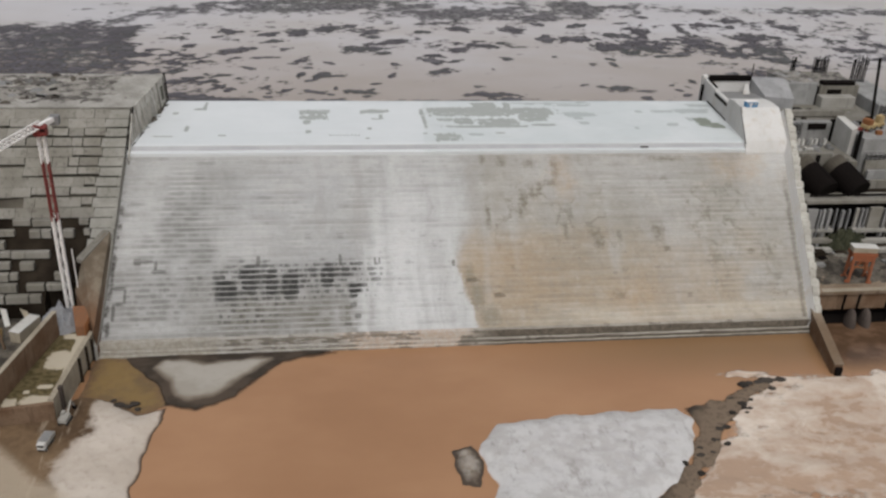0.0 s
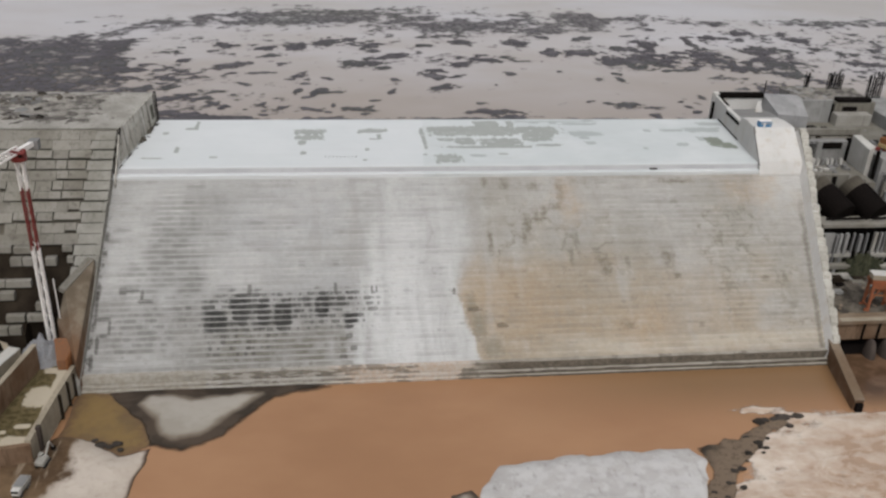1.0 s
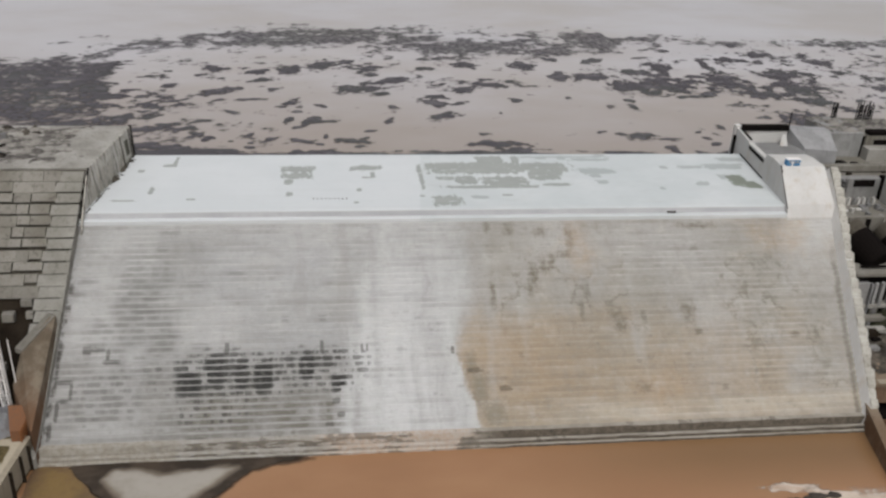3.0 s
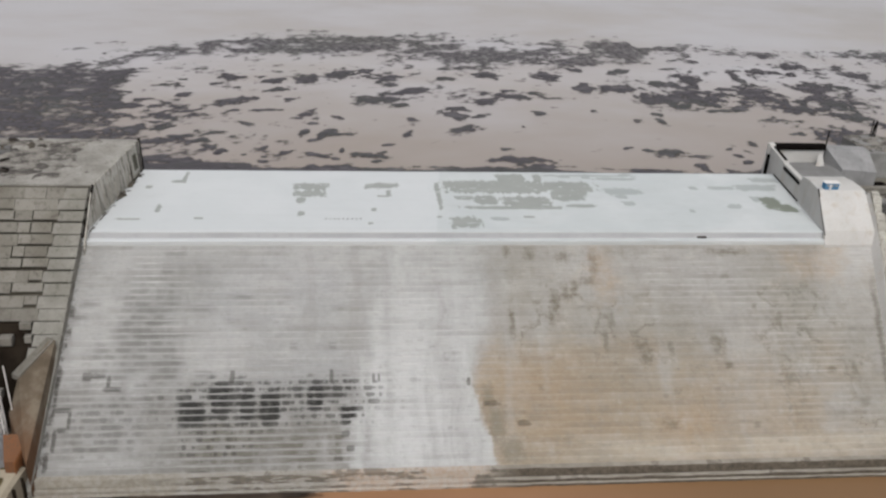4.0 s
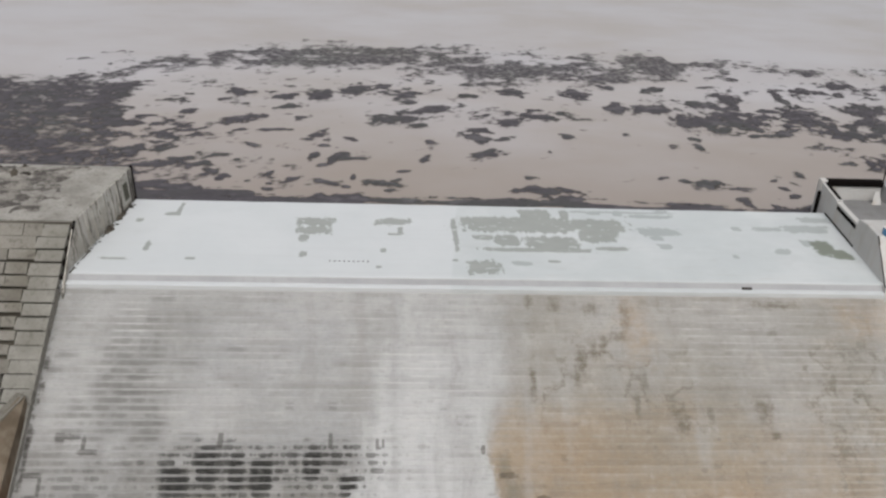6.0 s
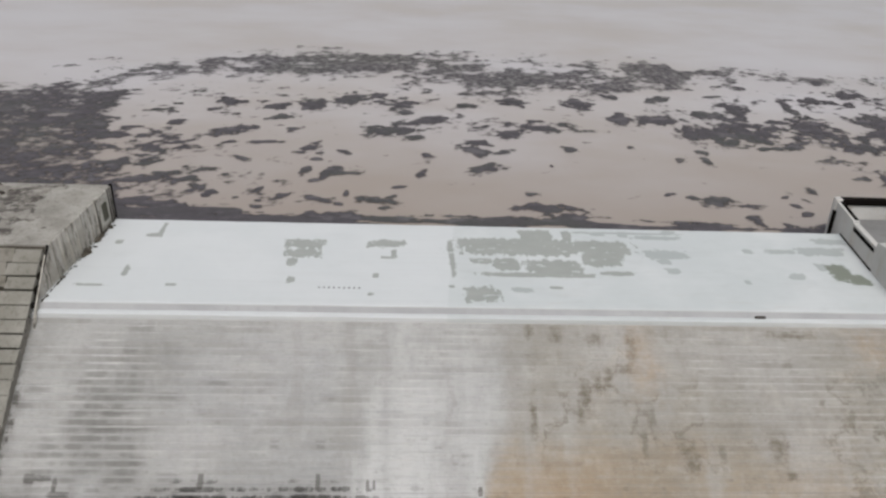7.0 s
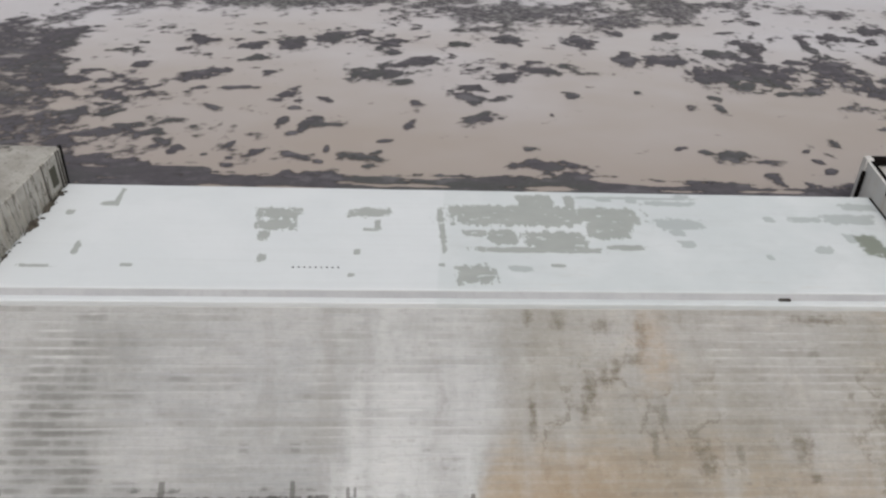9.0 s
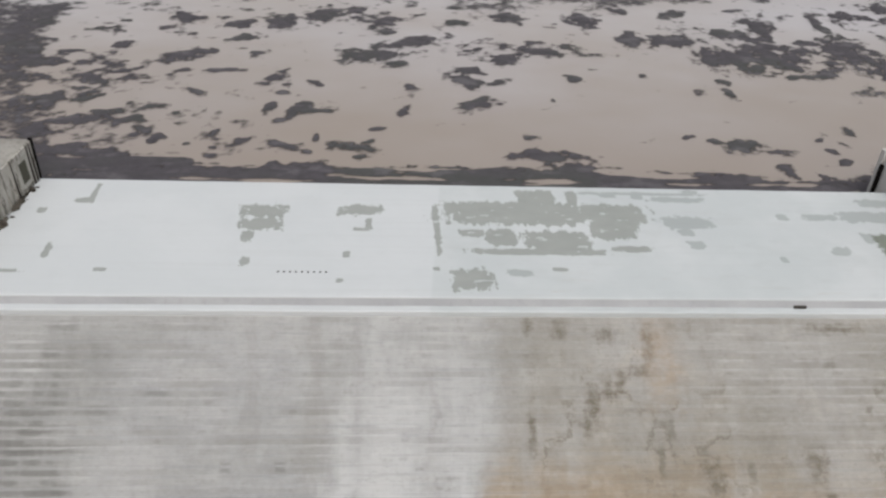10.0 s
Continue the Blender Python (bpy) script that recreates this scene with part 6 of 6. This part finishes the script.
def bar_height(px, py):
    d = inside_distance(px, py, WET_EDGE) + 1.1 + 1.4 * noise.fractal((px * 0.11, py * 0.11, 1.9), 1.0, 2.0, 4)
    if d <= 0:
        return max(-3.0, d * 0.45)
    dry = inside_distance(px, py, DRY_TOP) + 1.0 * noise.fractal((px * 0.12, py * 0.12, 7.0), 1.0, 2.0, 4)
    rough = 0.10 * noise.fractal((px * 0.3, py * 0.3, 3.0), 1.0, 2.0, 4)
    return 0.6 * (1 - math.exp(-d / 2.6)) + 1.2 / (1 + math.exp(-max(-30.0, min(30.0, dry * 0.9)))) + rough


bar_l = sheet("sand_bar", -138, -48, -106, -58, 0.9, bar_height, SANDBAR, -1.5)
tagged(bar_l, "grey sand bar with a dark wet rim", "sand bar", kind="structure")
flat = mound("mud_flat", [(-143, -64), (-129, -67), (-117, -84), (-111, -97), (-120, -104), (-131, -98), (-144, -92)], 0.5, 3.0, OCHRE, 0.8, 0.1, 1.2)
tagged(flat, "ochre mud flat beside the sand bar", "mud flat", kind="structure")
isle = mound("gravel_island", [(-6, -131), (3, -117), (28, -114), (71, -113), (75, -120), (66, -140), (57, -151), (47, -159), (32, -190), (20, -230), (2, -252), (-14, -236), (-16, -200), (-6, -160), (-2, -148)], 2.2, 3.0, GRAVEL, 1.3, 0.5, 1.2)
tagged(isle, "pale grey gravel island in the river", "island", kind="structure")
islet = mound("gravel_islet", [(-15, -130), (-8, -128), (-5, -136), (-8, -148), (-14, -147)], 1.2, 2.0, soil_material("wet_gravel_islet", (0.30, 0.27, 0.235), (0.20, 0.165, 0.13), (0.06, 0.046, 0.035), (0.25, 1.15), 0.16), 1.2, 0.3, 0.7)
tagged(islet, "small gravel islet with a dark wet rim", "island", kind="structure")


def wet_gravel_material():
    """Sodden gravel, black beside the island and silted towards the rapids."""
    m = Mat("wet_gravel", 0.7)
    a = m.noise((0.12, 0.12, 0.1), 6, 0.68)
    g = m.noise((0.6, 0.6, 0.6), 6, 0.72)
    across = m.add(m.sub(m.x, m.mul(m.add(m.y, 113), 0.62)), m.mul(m.sub(a, 0.5), 22))
    c = m.mix(m.step(across, 74, 84), (0.032, 0.026, 0.02), (0.15, 0.112, 0.08))
    c = m.mix(m.mul(m.step(g, 0.5, 0.66), 0.6), c, (0.022, 0.018, 0.014))
    c = m.mix(m.step(m.add(m.z, m.mul(m.sub(a, 0.5), 0.5)), 0.35, 0.0), c, (0.24, 0.165, 0.11))
    m.put(m.bsdf.inputs["Alpha"], m.step(m.add(m.z, m.mul(m.sub(a, 0.5), 0.9)), -0.05, 0.4))
    m.bump(g, 0.6, 0.4)
    return m.done(c)


wet_bar = mound("wet_gravel_bar", [(73, -113), (88, -110), (98, -103), (112, -99), (114, -103), (102, -108), (92, -119), (82, -131), (72, -145), (60, -157), (44, -176), (40, -168), (57, -150), (68, -136), (76, -121)], 0.75, 1.6, wet_gravel_material(), 3.2, 0.3, 0.8)
tagged(wet_bar, "dark wet gravel bar beside the rapids", "gravel bar", kind="structure")
RAPIDS = [(84, -92.2), (100, -92.6), (143, -95), (470, -95), (470, -640), (150, -640), (70, -420), (46, -260), (54, -160), (69, -146), (80, -132), (89, -120), (100, -107), (112, -100), (98, -95)]


def rapid_height(px, py):
    d = inside_distance(px, py, RAPIDS) + 3.4 * noise.fractal((px * 0.07, py * 0.20, 2.0), 0.7, 2.1, 6)
    if d < 0:
        return max(-1.0, d * 0.25)
    swell = 0.7 * noise.fractal((px * 0.05, py * 0.09, 6.0), 0.9, 2.1, 6)
    return min(0.5, d * 0.08) + swell * min(1.0, d / 8)


rapids = sheet("rapids", 36, 476, -650, -78, 1.7, rapid_height, FOAM, -0.02)
tagged(rapids, "churning cream-white rapids of silty water", "rapids", kind="structure")


def boulder(x, y, z, r, seed, words="dark wet boulder in the rapids", group="boulders along the rapids"):
    bm = bmesh.new()
    bmesh.ops.create_icosphere(bm, subdivisions=2, radius=r)
    for v in bm.verts:
        k = 1 + 0.45 * noise.noise(v.co / r * 1.3 + Vector((seed * 3.1, 0, 0)))
        v.co = Vector((v.co.x * 1.5, v.co.y, v.co.z * 0.7)) * k
    bmesh.ops.translate(bm, verts=bm.verts, vec=(x, y, z))
    return tagged(part("boulder", bm, ROCK), words, "rock", group=group)


for k in range(20):
    q = random.random()
    px = 60 + 52 * q + random.gauss(0, 2.2)
    py = -152 + 50 * q ** 0.8 + random.gauss(0, 2.5)
    boulder(px, py, 0.3, random.uniform(0.4, 1.3), k)
for k in range(7):
    boulder(103 + k * 2.6 + random.uniform(-1, 1), -100.5 + random.uniform(-2, 1.5), 0.4, random.uniform(0.7, 1.7), 60 + k)
for x, y, size in ((-131.0, -95.0, 0.8), (-128.4, -97.6, 1.3), (-125.6, -98.8, 1.0), (-123.2, -97.4, 1.2), (-121.8, -100.6, 0.8)):
    boulder(x, y, 1.0, size, 80 + x, "dark stone at the edge of the mud flat", "stones by the mud flat")


# ---- machines on the bank ----
def excavator(m):
    ob = thing("excavator", "dusty excavator standing on the bank", "excavator", at=m)
    for s in (-1.3, 1.3):
        part("track", box(-2.4, 2.4, s - 0.4, s + 0.4, 0, 1.0, 0.25), BLACK, ob)
    part("body", box(-2.6, 1.6, -1.5, 1.5, 1.1, 2.7, 0.2), BLOCK_PLAIN, ob)
    cab = part("cab", box(0.2, 2.0, 0.2, 1.5, 1.4, 3.4, 0.15), BLOCK_PLAIN, ob)
    part("window_pane", box(1.96, 2.05, 0.4, 1.3, 2.2, 3.1), DARK, cab)
    part("boom", bar((1.6, -0.3, 2.2), (5.2, -0.3, 5.0), 0.4), BLOCK_PLAIN, ob)
    part("stick", bar((5.2, -0.3, 5.0), (7.0, -0.3, 1.6), 0.3), BLOCK_PLAIN, ob)
    part("bucket", box(6.4, 7.6, -1.0, 0.4, 0.4, 1.6, 0.15), DARK, ob)
    return ob


def wheel_at(wx, wy, r, width, ob):
    tyre = part("wheel", bar((wx, wy - width, r), (wx, wy + width, r), r, 14), BLACK, ob)
    part("rim", bar((wx, wy - width - 0.03, r), (wx, wy + width + 0.03, r), r * 0.5, 10), STEEL, tyre)


def truck(m):
    ob = thing("dump_truck", "pale dump truck parked on the bank", "truck", at=m)
    part("chassis", box(-4.4, 4.2, -1.1, 1.1, 0.9, 1.4, 0.05), DARK, ob)
    cab = part("cab", box(2.2, 4.3, -1.3, 1.3, 1.2, 3.4, 0.2), PALE, ob)
    part("windscreen", box(4.25, 4.34, -1.1, 1.1, 2.3, 3.1), DARK, cab)
    bm = bmesh.new()
    prism(bm, [(-4.6, -1.5, 1.5), (1.9, -1.5, 1.5), (1.9, 1.5, 1.5), (-4.6, 1.5, 1.5)], [(-5.0, -1.7, 3.2), (2.1, -1.7, 3.4), (2.1, 1.7, 3.4), (-5.0, 1.7, 3.2)])
    part("tipper_body", solid(bm), BLOCK_PLAIN, ob)
    part("load", box(-4.5, 1.7, -1.4, 1.4, 3.3, 3.6, 0.1), GREY, ob)
    for wx in (-3.2, -1.8, 2.9):
        for wy in (-1.2, 1.2):
            wheel_at(wx, wy, 0.62, 0.25, ob)
    return ob


excavator(pose(-144.0, -108.0, 2.7, 0, 0, 80))
truck(pose(-147.2, -120.6, 2.8, 0, 0, -100) @ Matrix.Diagonal((0.8, 1.0, 1.0, 1)))


# ---- clutter on top of the abutment ----
def litter_material():
    m = Mat("site_litter", 0.95)
    a = m.noise((0.10, 0.16, 0.1), 6, 0.7)
    g = m.noise((0.7, 0.7, 0.7), 6, 0.75)
    c = m.mix(m.step(a, 0.40, 0.60), (0.085, 0.078, 0.072), (0.25, 0.236, 0.212))
    c = m.mix(m.mul(m.step(g, 0.52, 0.70), 0.5), c, (0.055, 0.051, 0.05))
    m.bump(g, 0.8, 0.6)
    return m.done(c)


LITTER = litter_material()


def litter_height(px, py):
    edge = min((x_left(py) - 16 - px) / 9, (61.5 - py) / 3, (py - 21) / 6)
    return TOP - 0.25 + 0.9 * noise.fractal((px * 0.19, py * 0.26, 5.0), 0.6, 2.1, 6) + 0.5 * min(1.0, edge)


tagged(sheet("site_litter", -232, -134, 20, 62, 0.8, litter_height, LITTER, TOP + 0.01, smooth=False), "dark and pale rubble strewn over the abutment top", "rubble", kind="stuff")


def deck_litter(px, py):
    d = min(px - 189.5, 231 - px, py - 71.5, 94 - py)
    base = 66.3 if px < 207 else 65.0
    return base + min(0.5, max(-0.6, d * 0.5)) * 0.8 + 0.9 * noise.fractal((px * 0.22, py * 0.2, 9.0), 0.7, 2.1, 5)


tagged(sheet("deck_litter", 189, 231.5, 71, 94.5, 0.7, deck_litter, LITTER, 65.0, smooth=False), "dark litter and wet mud on the unfinished blocks", "rubble", kind="stuff")

def heap(x, y, z, r, h, mat, label, seed):
    def height(px, py):
        d = 1 - math.hypot((px - x) / r, (py - y) / (r * 0.7))
        return z - 0.3 + h * max(-0.1, d) + 0.25 * h * noise.fractal((px * 0.4, py * 0.4, seed), 0.9, 2.1, 4) * (1 if d > 0 else 0.2)
    ob = sheet("earth_mound", x - r, x + r, y - r * 0.7, y + r * 0.7, 0.8, height, mat, z - 0.1)
    return tagged(ob, label, "mound", group="mounds on the abutment")


for k in range(64):
    hx, hy = random.uniform(-216, -160), random.uniform(20, 60)
    if hx > -170 and hy < 48:
        hy = random.uniform(50, 60)
    heap(hx, hy, TOP, random.uniform(1.2, 4.2), random.uniform(0.7, 2.4), random.choice((RUBBLE, ROCK, GREY, BLOCK_PLAIN, RUBBLE)), "heap of rubble on the concrete top", k)
for k in range(16):
    px, py = random.uniform(-212, -160), random.uniform(22, 58)
    s = random.uniform(0.8, 2.4)
    ob = thing("timber_stack", "stack of dark formwork timber", "timber", group="timber stacks", at=pose(px, py, TOP, 0, 0, random.uniform(-40, 40)))
    for j in range(3):
        part("timber", box(-s, s, -0.9 + j * 0.62, -0.35 + j * 0.62, 0, random.uniform(0.6, 1.4), 0.04), random.choice((DARK, GREY, ROCK, DARK)), ob)


# ---- debris where the crest meets the side wall ----
def dirt_ridge():
    """An uneven ridge of dark silt swept against the wall."""
    bm = bmesh.new()
    rings = []
    for k in range(117):
        y = 2.5 + k * 0.5
        n = noise.fractal((y * 0.16, 3.0, 7.0), 0.7, 2.1, 5)
        w = max(0.03, 0.42 + 1.5 * n)
        x = x_left(y) + max(0.0, 1 - abs(y - 6) / 50)
        rings.append([bm.verts.new(p) for p in ((x, y, CREST_Z - 0.05), (x, y, CREST_Z + w * 0.9), (x + w * 0.5, y, CREST_Z + w * 0.4), (x + w * 1.3, y, CREST_Z - 0.05))])
    for a, b in zip(rings, rings[1:]):
        for q in range(4):
            bm.faces.new((a[q], a[(q + 1) % 4], b[(q + 1) % 4], b[q]))
    bm.faces.new(rings[0])
    bm.faces.new(list(reversed(rings[-1])))
    return tagged(part("silt_ridge", solid(bm), RUBBLE), "ridge of dark silt along the crest's side wall", "silt", kind="stuff")


dirt_ridge()
for k in range(15):
    yy = random.choice((18, 24, 33, 41, 47, 55)) + random.gauss(0, 1.6)
    ob = boulder(x_left(yy) + random.uniform(0.2, 1.8), yy, CREST_Z - 0.1, random.uniform(0.25, 0.85), 200 + k)
    tagged(ob, "dark clod of debris along the crest's side wall", "debris", group="debris along the crest wall")
